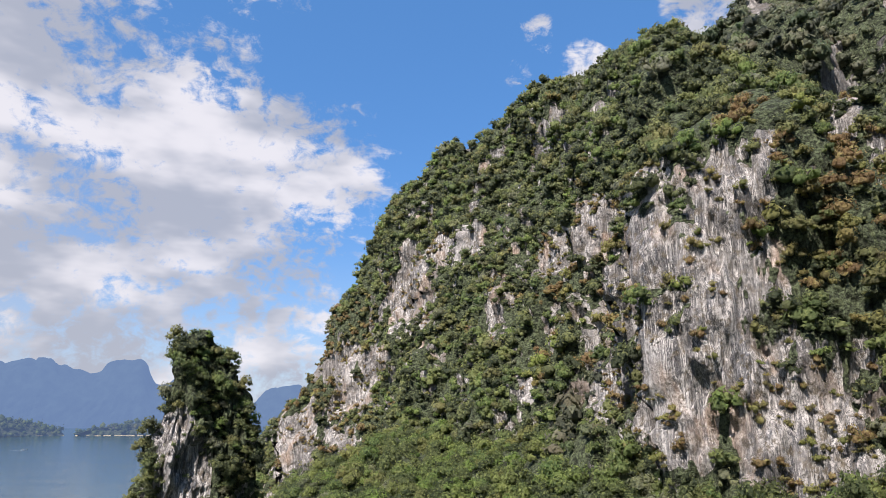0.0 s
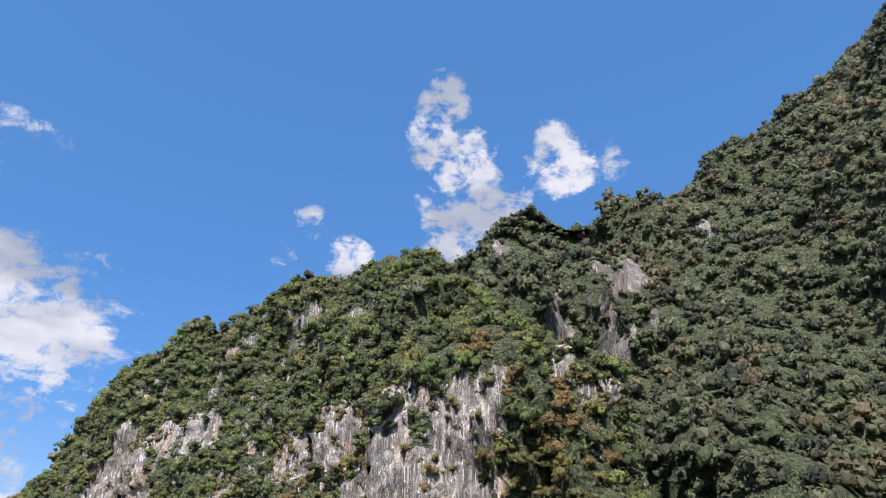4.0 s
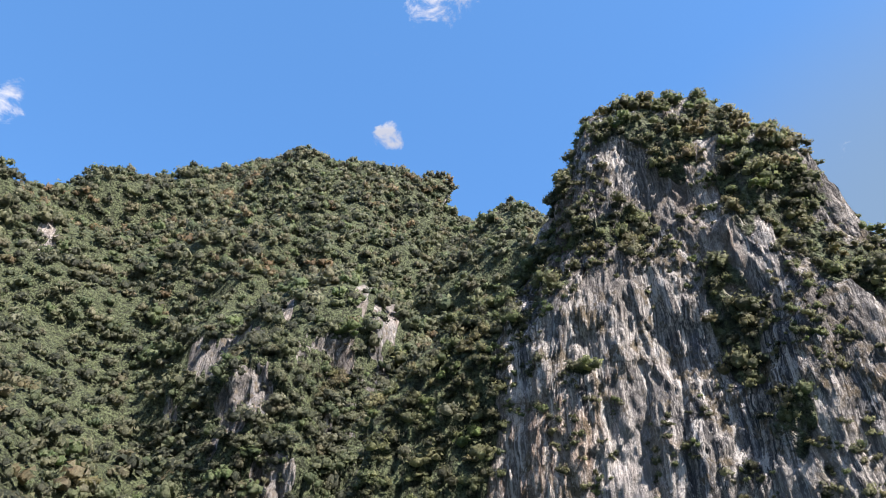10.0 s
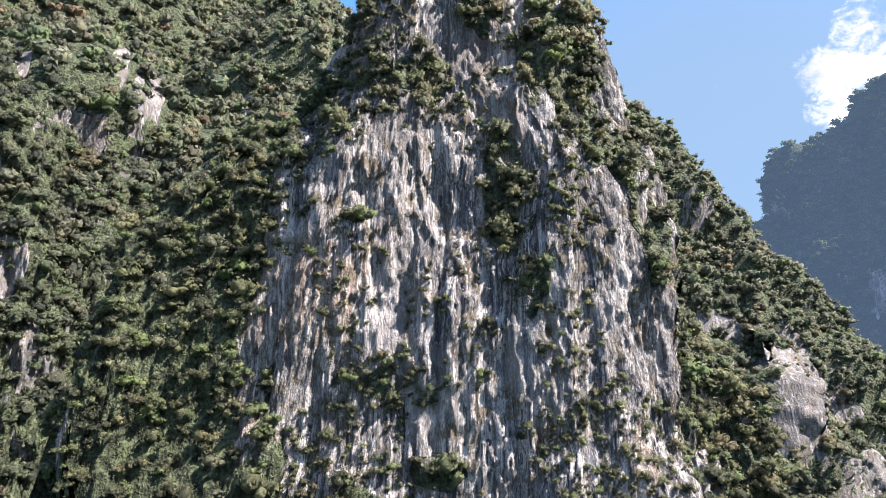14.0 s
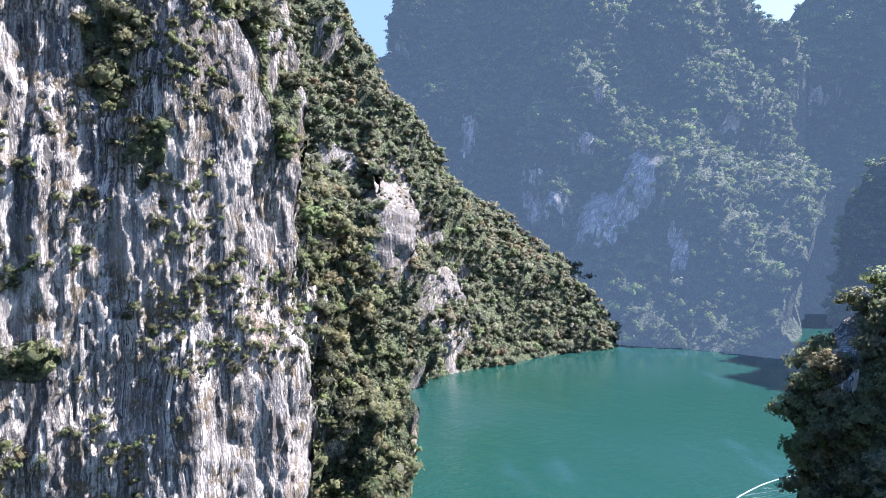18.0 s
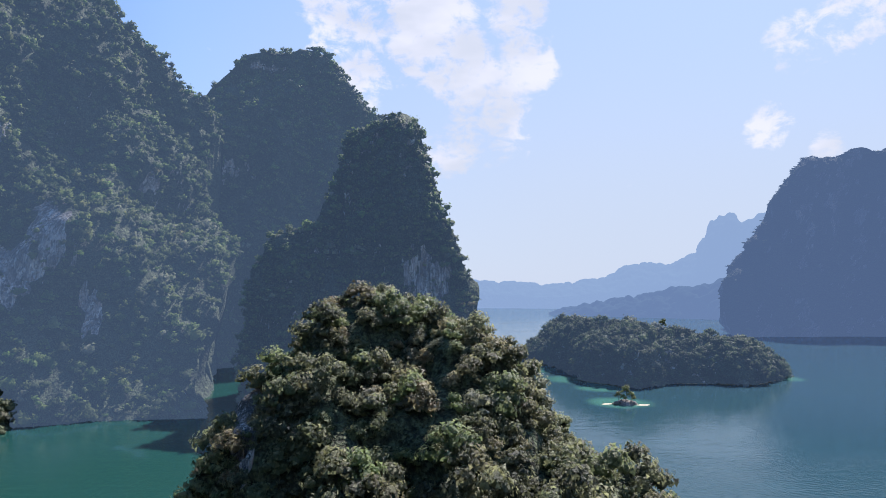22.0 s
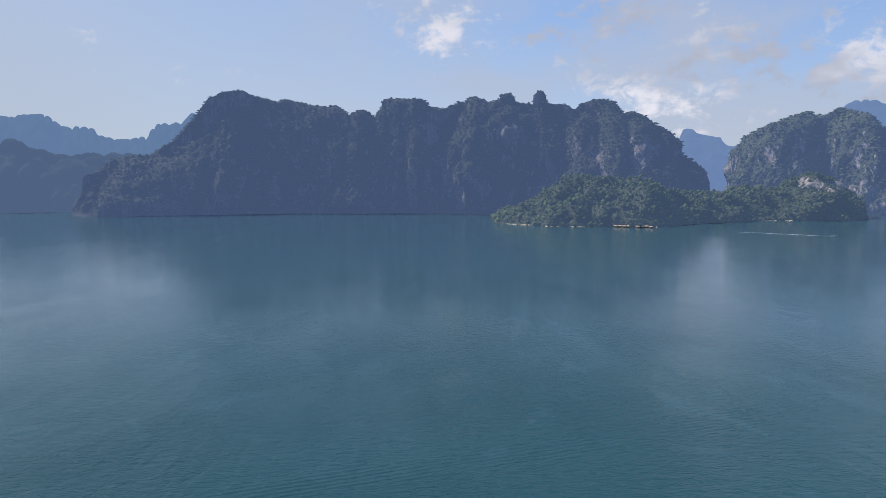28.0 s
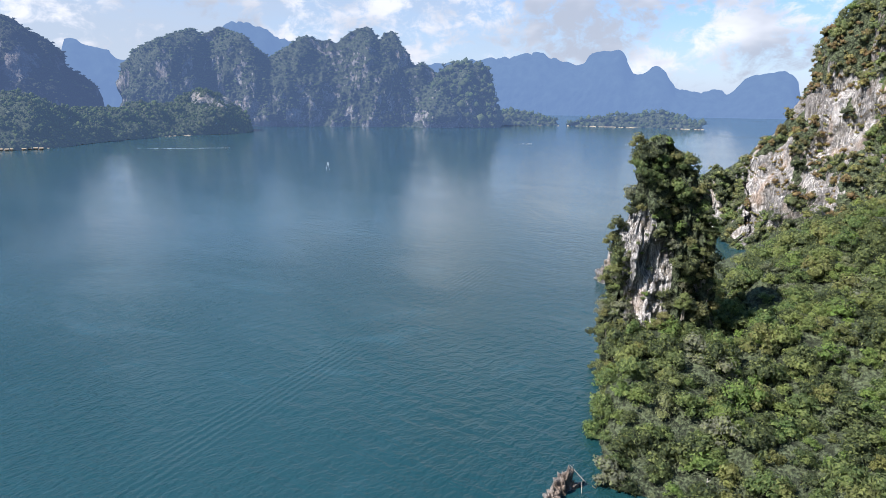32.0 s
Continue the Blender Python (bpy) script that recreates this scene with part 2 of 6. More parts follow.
def limestone_material(name, warm=0.4, soil=(0.055, 0.068, 0.036), air=None, white=1.0, close=1.0, curtains=0.85, grooves=1.2, contrast=0.88):
    """Grey-white karst limestone with dark water streaks, rust stains, and undergrowth where the attribute rock is low."""
    m, g = material(name)
    geo = g.n("ShaderNodeNewGeometry")
    pos = geo.outputs["Position"]
    rock = g.n("ShaderNodeAttribute", attribute_name="rock").outputs["Fac"]
    wob = g.n("ShaderNodeVectorMath", {0: g.n("ShaderNodeTexNoise", {"Vector": pos, "Scale": 0.09, "Detail": 3.0}).outputs[1], 1: (2.2, 2.2, 2.2)}, operation="MULTIPLY").outputs[0]
    bent = g.n("ShaderNodeVectorMath", {0: pos, 1: wob}, operation="ADD").outputs[0]
    streak = g.noise(g.scaled(bent, (0.42, 0.42, 0.028)), 1.0, 6.0, 0.6)
    drip = g.noise(g.scaled(pos, (1.3, 1.3, 0.03)), 1.0, 4.0, 0.6)
    fine = g.noise(g.scaled(pos, (1.2, 1.2, 0.5)), 1.0, 6.0, 0.7)
    blotch = g.noise(bent, 0.075, 5.0, 0.62)
    big = g.noise(g.scaled(pos, (0.05, 0.05, 0.03)), 1.0, 4.0, 0.6)
    tone = g.math("ADD", g.math("MULTIPLY", streak, 0.55), g.math("MULTIPLY", blotch, 0.45))
    c = g.mix(g.ramp(tone, 0.41, 0.51), (0.085, 0.085, 0.090), (0.34 * white, 0.32 * white, 0.295 * white))
    c = g.mix(g.ramp(g.math("ADD", tone, g.math("MULTIPLY", g.math("SUBTRACT", drip, 0.5), 0.35)), 0.5, 0.6), c, (0.52 * white, 0.49 * white, 0.455 * white))
    c = g.mix(g.math("MULTIPLY", g.ramp(drip, 0.53, 0.61), g.ramp(blotch, 0.62, 0.46)), c, (0.055, 0.056, 0.06))
    c = g.mix(g.ramp(fine, 0.3, 0.46, 0.6, 0.0), c, (0.06, 0.06, 0.06))
    wash = g.noise(g.scaled(pos, (0.30, 0.30, 0.016)), 1.0, 4.0, 0.55)
    c = g.mix(g.ramp(wash, 0.56, 0.61, 0.0, 0.7), c, (0.125, 0.14, 0.165))
    crack = g.noise(g.scaled(pos, (0.5, 0.5, 0.8)), 1.0, 8.0, 0.72, 1.5)
    c = g.mix(g.ramp(g.math("ABSOLUTE", g.math("SUBTRACT", crack, 0.5)), 0.0, 0.022, 0.75, 0.0), c, (0.045, 0.045, 0.048))
    curtain = g.noise(g.scaled(bent, (0.75 * close, 0.75 * close, 0.017)), 1.0, 5.0, 0.62)
    c = g.mix(g.ramp(curtain, 0.55, 0.60, 0.0, curtains), c, (0.60 * white, 0.575 * white, 0.54 * white))
    c = g.mix(g.ramp(curtain, 0.47, 0.41, 0.0, 0.75), c, (0.10, 0.098, 0.098))
    thread = g.noise(g.scaled(bent, (2.4 * close, 2.4 * close, 0.022)), 1.0, 3.0, 0.6)
    c = g.mix(g.math("MULTIPLY", g.ramp(thread, 0.53, 0.585), g.ramp(big, 0.60, 0.40, 0.35, 0.95)), c, (0.05, 0.05, 0.055))
    c = g.mix(g.ramp(thread, 0.44, 0.36, 0.0, 0.45), c, (0.58 * white, 0.555 * white, 0.52 * white))
    c = g.mix(g.math("MULTIPLY", g.ramp(big, 0.52, 0.66), warm), c, (0.52, 0.33, 0.20))
    c = g.mix(g.ramp(g.noise(pos, 0.3, 6.0, 0.72), 0.52, 0.61, 0.0, 0.8), c, (0.13, 0.10, 0.055))
    c = g.mix(1.0 - contrast, c, (0.25, 0.235, 0.22))
    grit = g.noise(g.scaled(pos, (3.2, 3.2, 1.8)), 1.0, 6.0, 0.75)
    c = g.mix(g.ramp(grit, 0.47, 0.38, 0.0, 0.6), c, (0.035, 0.035, 0.037))
    c = g.mix(g.ramp(grit, 0.56, 0.66, 0.0, 0.6), c, (0.60 * white, 0.58 * white, 0.55 * white))
    zone = g.noise(g.scaled(pos, (0.045, 0.045, 0.028)), 1.0, 3.0, 0.55, 0.8)
    c = g.mix(g.ramp(zone, 0.50, 0.36, 0.0, 0.55), c, (0.115, 0.105, 0.095))
    c = g.mix(g.ramp(zone, 0.55, 0.68, 0.0, 0.45), c, (0.42 * white, 0.40 * white, 0.38 * white))
    under = g.noise(pos, 0.8, 6.0, 0.7)
    ground = g.mix(g.ramp(under, 0.38, 0.62), tuple(k * 0.35 for k in soil), tuple(k * 2.0 for k in soil))
    clump = g.noise(pos, 0.28, 4.0, 0.6)
    ground = g.mix(g.ramp(clump, 0.34, 0.50, 0.8, 0.0), ground, tuple(k * 0.25 for k in soil))
    ground = g.mix(g.ramp(clump, 0.55, 0.68, 0.0, 0.35), ground, (0.12, 0.14, 0.055))
    mask = g.ramp(g.math("ADD", rock, g.math("MULTIPLY", g.math("SUBTRACT", g.noise(pos, 0.16, 5.0, 0.65), 0.5), 0.9)), 0.38, 0.56)
    c = g.mix(mask, ground, c)
    h = g.math("ADD", g.math("ADD", g.math("MULTIPLY", fine, 0.6), g.math("ADD", g.math("MULTIPLY", grit, 0.35), g.math("MULTIPLY", g.math("ADD", curtain, thread), 0.45))), g.math("ADD", g.math("MULTIPLY", streak, grooves), g.math("MULTIPLY", g.noise(pos, 0.5, 8.0, 0.65), 1.2)))
    h = g.mix(mask, g.math("ADD", g.math("MULTIPLY", clump, 4.5), under), h)
    b = g.n("ShaderNodeBump", {"Height": h, "Strength": 1.0, "Distance": 1.3})
    p = g.n("ShaderNodeBsdfPrincipled", {"Base Color": c, "Roughness": 0.85, "Specular IOR Level": 0.25, "Normal": b.outputs[0]})
    finish(g, p, air)
    return m


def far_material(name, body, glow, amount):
    """A far mountain, its distance haze painted in as an even blue glow."""
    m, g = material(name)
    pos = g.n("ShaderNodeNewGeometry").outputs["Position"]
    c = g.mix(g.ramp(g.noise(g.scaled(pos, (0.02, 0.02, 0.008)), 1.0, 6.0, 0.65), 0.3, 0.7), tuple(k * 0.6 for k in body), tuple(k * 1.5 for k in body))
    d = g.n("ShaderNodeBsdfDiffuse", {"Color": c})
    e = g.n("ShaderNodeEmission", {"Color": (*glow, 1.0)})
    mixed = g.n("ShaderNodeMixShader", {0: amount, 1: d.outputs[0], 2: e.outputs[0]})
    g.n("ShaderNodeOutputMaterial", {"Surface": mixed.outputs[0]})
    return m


# old wakes: middle, bearing of the line in degrees, half width, half length, height, closeness
TRAINS = ((-300.0, 55.0, 107.0, 16.0, 230.0, 0.13, 0.09), (-231.0, 226.0, 103.0, 16.0, 220.0, 0.14, 0.09), (-280.0, -310.0, -31.0, 120.0, 300.0, 0.09, 0.06), (92.0, -285.0, 63.0, 15.0, 45.0, 0.35, 0.09))
# shallow places: middle and reach
SHALLOWS = ((-235.0, -700.0, 34.0), (-200.0, -990.0, 40.0), (-228.0, -880.0, 36.0), (-243.0, -804.0, 30.0), (-330.0, -880.0, 34.0), (-430.0, -880.0, 30.0), (-512.0, -880.0, 34.0))


def water_material():
    m, g = material("lake_water")
    pos = g.n("ShaderNodeNewGeometry").outputs["Position"]
    sep = g.n("ShaderNodeSeparateXYZ", {0: pos})
    green = g.ramp(sep.outputs[0], -90.0, 60.0)
    far_paling = g.ramp(g.n("ShaderNodeVectorMath", {0: pos}, operation="LENGTH").outputs["Value"], 250.0, 1000.0)
    # paler with distance: sky reflection on far water put into its colour
    c = g.mix(far_paling, (0.006, 0.033, 0.038), (0.024, 0.058, 0.077))
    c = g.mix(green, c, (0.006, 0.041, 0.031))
    c = g.mix(g.ramp(g.noise(pos, 0.004, 3.0), 0.35, 0.65, 0.0, 0.3), c, (0.02, 0.06, 0.07))
    film = g.ramp(g.noise(g.scaled(pos, (0.009, 0.009, 1.0)), 1.0, 6.0, 0.6, 2.6), 0.56, 0.72, 0.0, 0.4)
    c = g.mix(film, c, (0.022, 0.068, 0.085))
    swell = g.noise(g.n("ShaderNodeMapping", {"Vector": pos, "Rotation": (0.0, 0.0, radians(-48.0)), "Scale": (0.26, 0.13, 1.0)}).outputs[0], 1.0, 3.0, 0.5, 0.4)
    ripple = g.noise(g.n("ShaderNodeMapping", {"Vector": pos, "Rotation": (0.0, 0.0, radians(-40.0)), "Scale": (0.95, 0.5, 1.0)}).outputs[0], 1.0, 3.0, 0.5, 0.3)
    calm = g.ramp(g.noise(g.scaled(pos, (0.005, 0.011, 1.0)), 1.0, 4.0, 0.6, 0.8), 0.38, 0.62, 0.5, 1.0)
    h = g.math("MULTIPLY", g.math("ADD", swell, g.math("MULTIPLY", ripple, 0.45)), calm)
    breeze = g.n("ShaderNodeMapping", {"Vector": pos, "Rotation": (0.0, 0.0, radians(35.0)), "Scale": (0.03, 0.11, 1.0)}).outputs[0]
    h = g.math("ADD", h, g.math("MULTIPLY", g.noise(breeze, 1.0, 3.0, 0.6, 0.6), 0.8))
    # old wakes: long trains of small waves across the open water
    for px, py, bearing, half, length, high, close in TRAINS:
        here = g.n("ShaderNodeMapping", {"Vector": pos, "Location": (-px, -py, 0.0)}).outputs[0]
        here = g.n("ShaderNodeMapping", {"Vector": here, "Rotation": (0.0, 0.0, radians(-bearing))}).outputs[0]
        along = g.n("ShaderNodeSeparateXYZ", {0: here})
        wander = g.math("ADD", along.outputs[1], g.math("MULTIPLY", g.math("SUBTRACT", g.noise(g.scaled(here, (0.008, 0.008, 1.0)), 1.0, 2.0), 0.5), half * 3.0))
        near = g.math("MULTIPLY", g.ramp(g.math("ABSOLUTE", wander), half, half * 0.35), g.ramp(g.math("ABSOLUTE", along.outputs[0]), length, length * 0.7))
        wave = g.n("ShaderNodeTexWave", {"Vector": here, "Scale": close, "Distortion": 2.0, "Detail": 2.0, "Detail Scale": 0.3}, bands_direction="Y").outputs["Fac"]
        h = g.math("ADD", h, g.math("MULTIPLY", g.math("MULTIPLY", wave, near), high))
    gust = g.ramp(g.noise(g.scaled(pos, (0.0022, 0.0062, 1.0)), 1.0, 4.0, 0.6, 1.0), 0.50, 0.70)
    out = g.n("ShaderNodeVectorMath", {0: pos}, operation="LENGTH").outputs["Value"]
    gust = g.math("MULTIPLY", gust, g.ramp(out, 700.0, 1500.0))
    shoal = None
    for px, py, half in SHALLOWS:
        d = g.n("ShaderNodeVectorMath", {0: pos, 1: (px, py, 0.0)}, operation="DISTANCE").outputs["Value"]
        k = g.ramp(g.math("ADD", d, g.math("MULTIPLY", g.noise(pos, 0.03, 3.0), half * 0.6)), half * 1.5, half * 0.9)
        shoal = k if shoal is None else g.math("MAXIMUM", shoal, k)
    c = g.mix(g.math("MULTIPLY", shoal, 0.8), c, (0.055, 0.165, 0.125))
    rough = g.math("MAXIMUM", g.ramp(gust, 0.0, 1.0, 0.05, 0.16), g.ramp(out, 250.0, 1100.0, 0.05, 0.10))
    b = g.n("ShaderNodeBump", {"Height": h, "Strength": g.ramp(out, 220.0, 700.0, 1.0, 0.24), "Distance": 0.8})
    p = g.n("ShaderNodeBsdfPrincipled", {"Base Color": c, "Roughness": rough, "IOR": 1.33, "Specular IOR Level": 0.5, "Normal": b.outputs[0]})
    g.n("ShaderNodeOutputMaterial", {"Surface": p.outputs[0]})
    return m


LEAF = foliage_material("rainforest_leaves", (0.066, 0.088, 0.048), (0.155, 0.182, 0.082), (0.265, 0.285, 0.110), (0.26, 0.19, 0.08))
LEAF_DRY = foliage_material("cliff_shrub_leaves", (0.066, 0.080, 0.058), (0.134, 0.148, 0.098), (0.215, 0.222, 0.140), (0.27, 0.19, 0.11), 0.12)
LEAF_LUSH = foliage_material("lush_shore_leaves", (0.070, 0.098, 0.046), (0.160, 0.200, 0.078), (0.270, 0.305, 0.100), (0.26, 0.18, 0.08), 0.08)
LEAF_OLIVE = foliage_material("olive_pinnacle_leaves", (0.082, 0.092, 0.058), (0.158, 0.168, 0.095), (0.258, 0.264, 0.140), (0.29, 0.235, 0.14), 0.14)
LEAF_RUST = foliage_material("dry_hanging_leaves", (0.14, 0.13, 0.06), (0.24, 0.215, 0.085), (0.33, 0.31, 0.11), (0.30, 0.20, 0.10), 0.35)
ROCK = limestone_material("limestone", 0.45, white=1.2, curtains=0.95)
ROCK_PALE = limestone_material("pale_streaked_limestone", 0.3, white=1.4)
ROCK_SHEER = limestone_material("sheer_streaked_limestone", 0.36, white=1.1, close=1.0, curtains=0.8, grooves=0.5, contrast=1.0)
ROCK_COLD = limestone_material("grey_limestone", 0.15, white=0.72, close=0.4, curtains=0.95)
GREENS = ((0.044, 0.068, 0.032), (0.105, 0.140, 0.052), (0.185, 0.225, 0.068), (0.25, 0.155, 0.065))
# Distance haze painted into the materials as emission: colour, share of glow
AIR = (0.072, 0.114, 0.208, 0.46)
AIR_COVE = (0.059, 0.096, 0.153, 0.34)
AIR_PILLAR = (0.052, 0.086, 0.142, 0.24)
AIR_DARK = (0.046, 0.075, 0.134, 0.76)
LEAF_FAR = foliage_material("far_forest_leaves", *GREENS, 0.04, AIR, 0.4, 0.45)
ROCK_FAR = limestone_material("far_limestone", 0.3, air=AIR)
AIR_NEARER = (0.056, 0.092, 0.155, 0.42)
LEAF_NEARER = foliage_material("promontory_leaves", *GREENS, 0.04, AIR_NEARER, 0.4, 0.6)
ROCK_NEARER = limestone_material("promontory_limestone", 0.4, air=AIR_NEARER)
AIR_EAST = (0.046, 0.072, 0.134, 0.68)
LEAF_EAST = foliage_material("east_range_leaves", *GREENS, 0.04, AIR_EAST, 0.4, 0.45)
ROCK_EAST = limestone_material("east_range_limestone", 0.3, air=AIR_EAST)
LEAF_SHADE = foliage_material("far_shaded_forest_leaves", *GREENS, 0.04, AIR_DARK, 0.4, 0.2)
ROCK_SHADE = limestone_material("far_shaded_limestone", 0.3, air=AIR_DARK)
# Head of the cove, about a kilometre off: painted haze mixed in as glow
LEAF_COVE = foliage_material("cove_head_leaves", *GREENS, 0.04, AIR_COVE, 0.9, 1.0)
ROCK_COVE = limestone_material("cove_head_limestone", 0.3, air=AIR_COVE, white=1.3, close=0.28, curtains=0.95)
# greens dimmed to stand in for the island's backlit side, plus haze glow
LEAF_ISLAND = foliage_material("dimmed_island_leaves", (0.028, 0.042, 0.028), (0.058, 0.078, 0.042), (0.105, 0.125, 0.058), (0.16, 0.11, 0.06), 0.04, AIR_PILLAR, 0.8)
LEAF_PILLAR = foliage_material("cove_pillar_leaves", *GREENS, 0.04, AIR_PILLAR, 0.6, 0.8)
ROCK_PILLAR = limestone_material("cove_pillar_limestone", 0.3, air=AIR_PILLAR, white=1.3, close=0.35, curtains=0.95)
WATER = water_material()


def bark_material():
    m, g = material("pale_bark")
    pos = g.n("ShaderNodeNewGeometry").outputs["Position"]
    c = g.mix(g.noise(g.scaled(pos, (3.0, 3.0, 0.6)), 1.0, 5.0), (0.10, 0.08, 0.06), (0.34, 0.30, 0.25))
    p = g.n("ShaderNodeBsdfPrincipled", {"Base Color": c, "Roughness": 0.9})
    g.n("ShaderNodeOutputMaterial", {"Surface": p.outputs[0]})
    return m


BARK = bark_material()


def plain_material(name, a, b, scale=1.0, rough=0.7, stretch=(1, 1, 1), metal=0.0):
    """A surface that varies between two colours, with fine grain."""
    m, g = material(name)
    pos = g.n("ShaderNodeTexCoord").outputs["Object"]
    k = g.noise(g.scaled(pos, stretch), scale, 6.0, 0.65)
    c = g.mix(g.ramp(k, 0.32, 0.68), a, b)
    bump = g.n("ShaderNodeBump", {"Height": g.noise(g.scaled(pos, stretch), scale * 6.0, 5.0), "Strength": 0.3, "Distance": 0.05})
    p = g.n("ShaderNodeBsdfPrincipled", {"Base Color": c, "Roughness": rough, "Metallic": metal, "Normal": bump.outputs[0]})
    g.n("ShaderNodeOutputMaterial", {"Surface": p.outputs[0]})
    return m


SAND = plain_material("sand_and_stones", (0.24, 0.19, 0.13), (0.46, 0.38, 0.27), 0.15, 0.9)


# ---- shapes ----
def vnoise(p, seed=0):
    """Smooth value noise in -1..1 at many points at once."""
    i = np.floor(p).astype(np.int64)
    f = p - i
    f = f * f * (3 - 2 * f)
    out = np.zeros(len(p))
    for dx in (0, 1):
        for dy in (0, 1):
            for dz in (0, 1):
                h = (i[:, 0] + dx) * 374761393 + (i[:, 1] + dy) * 668265263 + (i[:, 2] + dz) * 2147483647 + seed * 974634533
                h = (h ^ (h >> 13)) * 1274126177
                h = (h ^ (h >> 16)) & 0xFFFFF
                w = (f[:, 0] if dx else 1 - f[:, 0]) * (f[:, 1] if dy else 1 - f[:, 1]) * (f[:, 2] if dz else 1 - f[:, 2])
                out += w * (h / 524287.5 - 1.0)
    return out


def fbm(p, octaves=4, gain=0.5, seed=0):
    out, a, s = np.zeros(len(p)), 1.0, 1.0
    for k in range(octaves):
        out += a * vnoise(p * s + 17.3 * k, seed + k)
        a, s = a * gain, s * 2.03
    return out


def smooth(x, lo, hi):
    t = np.clip((x - lo) / (hi - lo), 0, 1)
    return t * t * (3 - 2 * t)


def mesh_from(name, verts, faces, mat, normals=None, **attributes):
    """A mesh of triangles or quads out of arrays, with one value a vertex for each attribute, and smooth normals where they are given."""
    k = faces.shape[1]
    me = bpy.data.meshes.new(name)
    me.vertices.add(len(verts))
    me.vertices.foreach_set("co", verts.astype(np.float32).ravel())
    me.loops.add(faces.size)
    me.loops.foreach_set("vertex_index", faces.astype(np.int32).ravel())
    me.polygons.add(len(faces))
    me.polygons.foreach_set("loop_start", np.arange(0, faces.size, k, dtype=np.int32))
    me.update(calc_edges=True)
    for key, values in attributes.items():
        at = me.attributes.new(key, "FLOAT", "POINT")
        at.data.foreach_set("value", values.astype(np.float32))
    if normals is not None:
        me.attributes.new("custom_normal", "FLOAT_VECTOR", "POINT").data.foreach_set("vector", normals.astype(np.float32).ravel())
    me.materials.append(mat)
    return me


BALL = bmesh.new()
bmesh.ops.create_icosphere(BALL, subdivisions=1, radius=1.0)
BALL_V = np.array([v.co[:] for v in BALL.verts])
BALL_F = np.array([[v.index for v in f.verts] for f in BALL.faces])
BALL.free()
BALL_F = BALL_F[BALL_V[BALL_F].mean(1)[:, 2] > -0.7]  # the undersides are never seen


def unit(v):
    return v / (np.linalg.norm(v, axis=1)[:, None] + 1e-9)


def crown(count, seed, leaf, puffs=7, flat=0.75):
    """A crown one metre in radius: an uneven dome of rounded leafy clumps, with single sprays of leaves standing out, base at z = 0.
    Its normals lean towards those of the whole dome, as a dense canopy scatters light."""
    rng = np.random.RandomState(seed)
    ring = np.arange(puffs) * 2.4 + rng.uniform(0, 1.2, puffs)
    far = np.sqrt((np.arange(puffs) + 0.3) / puffs) * 0.74
    heart = np.stack([np.cos(ring) * far, np.sin(ring) * far, (rng.uniform(0.0, 0.6, puffs) + 0.7 * (0.74 - far)) * flat], 1)
    size = np.exp(rng.normal(0, 0.25, puffs)) * (0.72 / puffs ** 0.36)
    core = 0.58 if count > 300 else 0.72
    middle = np.array((0, 0, 0.1))
    V, F, N, n = [], [], [], 0
    for k in range(puffs):
        v = BALL_V * (1 + rng.normal(0, 0.22, (len(BALL_V), 1))) * size[k] * core * (1.0, 1.0, 0.84) + heart[k]
        V.append(v)
        F.append(BALL_F + n)
        N.append(unit(0.62 * BALL_V + 0.38 * unit(v - middle)))
        n += len(v)
    which = rng.choice(puffs, count, p=size ** 2 / (size ** 2).sum())
    d = rng.normal(0, 1, (count, 3))
    d[:, 2] = np.abs(d[:, 2]) * 0.9 - 0.25
    d = unit(d)
    c = heart[which] + d * (size[which] * rng.uniform(0.66, 1.22, count))[:, None] * (1, 1, 0.88)
    nn = unit(d + (0, 0, 0.2) + rng.normal(0, 0.45, (count, 3)))
    a = unit(np.cross(nn, rng.normal(0, 1, (count, 3))))
    s = (leaf * rng.uniform(0.6, 1.4, count))[:, None]
    w = np.cross(nn, a) * s
    a = a * s
    V.append(np.stack([c + a, c - a * 0.5 + w * 0.8, c - a * 0.6 - w * 0.75], 1).reshape(-1, 3))
    F.append(np.arange(count * 3).reshape(-1, 3) + n)
    N.append(np.repeat(unit(0.35 * nn + 0.35 * d + 0.3 * unit(c - middle)), 3, 0))
    return np.vstack(V), np.vstack(F), np.vstack(N)


LODS = {}


def crowns(lod):
    if lod not in LODS:
        count, leaf, puffs = {"near": (2100, 0.046, 18), "close": (460, 0.095, 9), "mid": (140, 0.122, 6), "far": (44, 0.20, 3), "remote": (9, 0.24, 1), "shrub": (80, 0.16, 3)}[lod]
        LODS[lod] = [crown(count, 100 + k, leaf, puffs, 1.05) for k in range(7)]
    return LODS[lod]


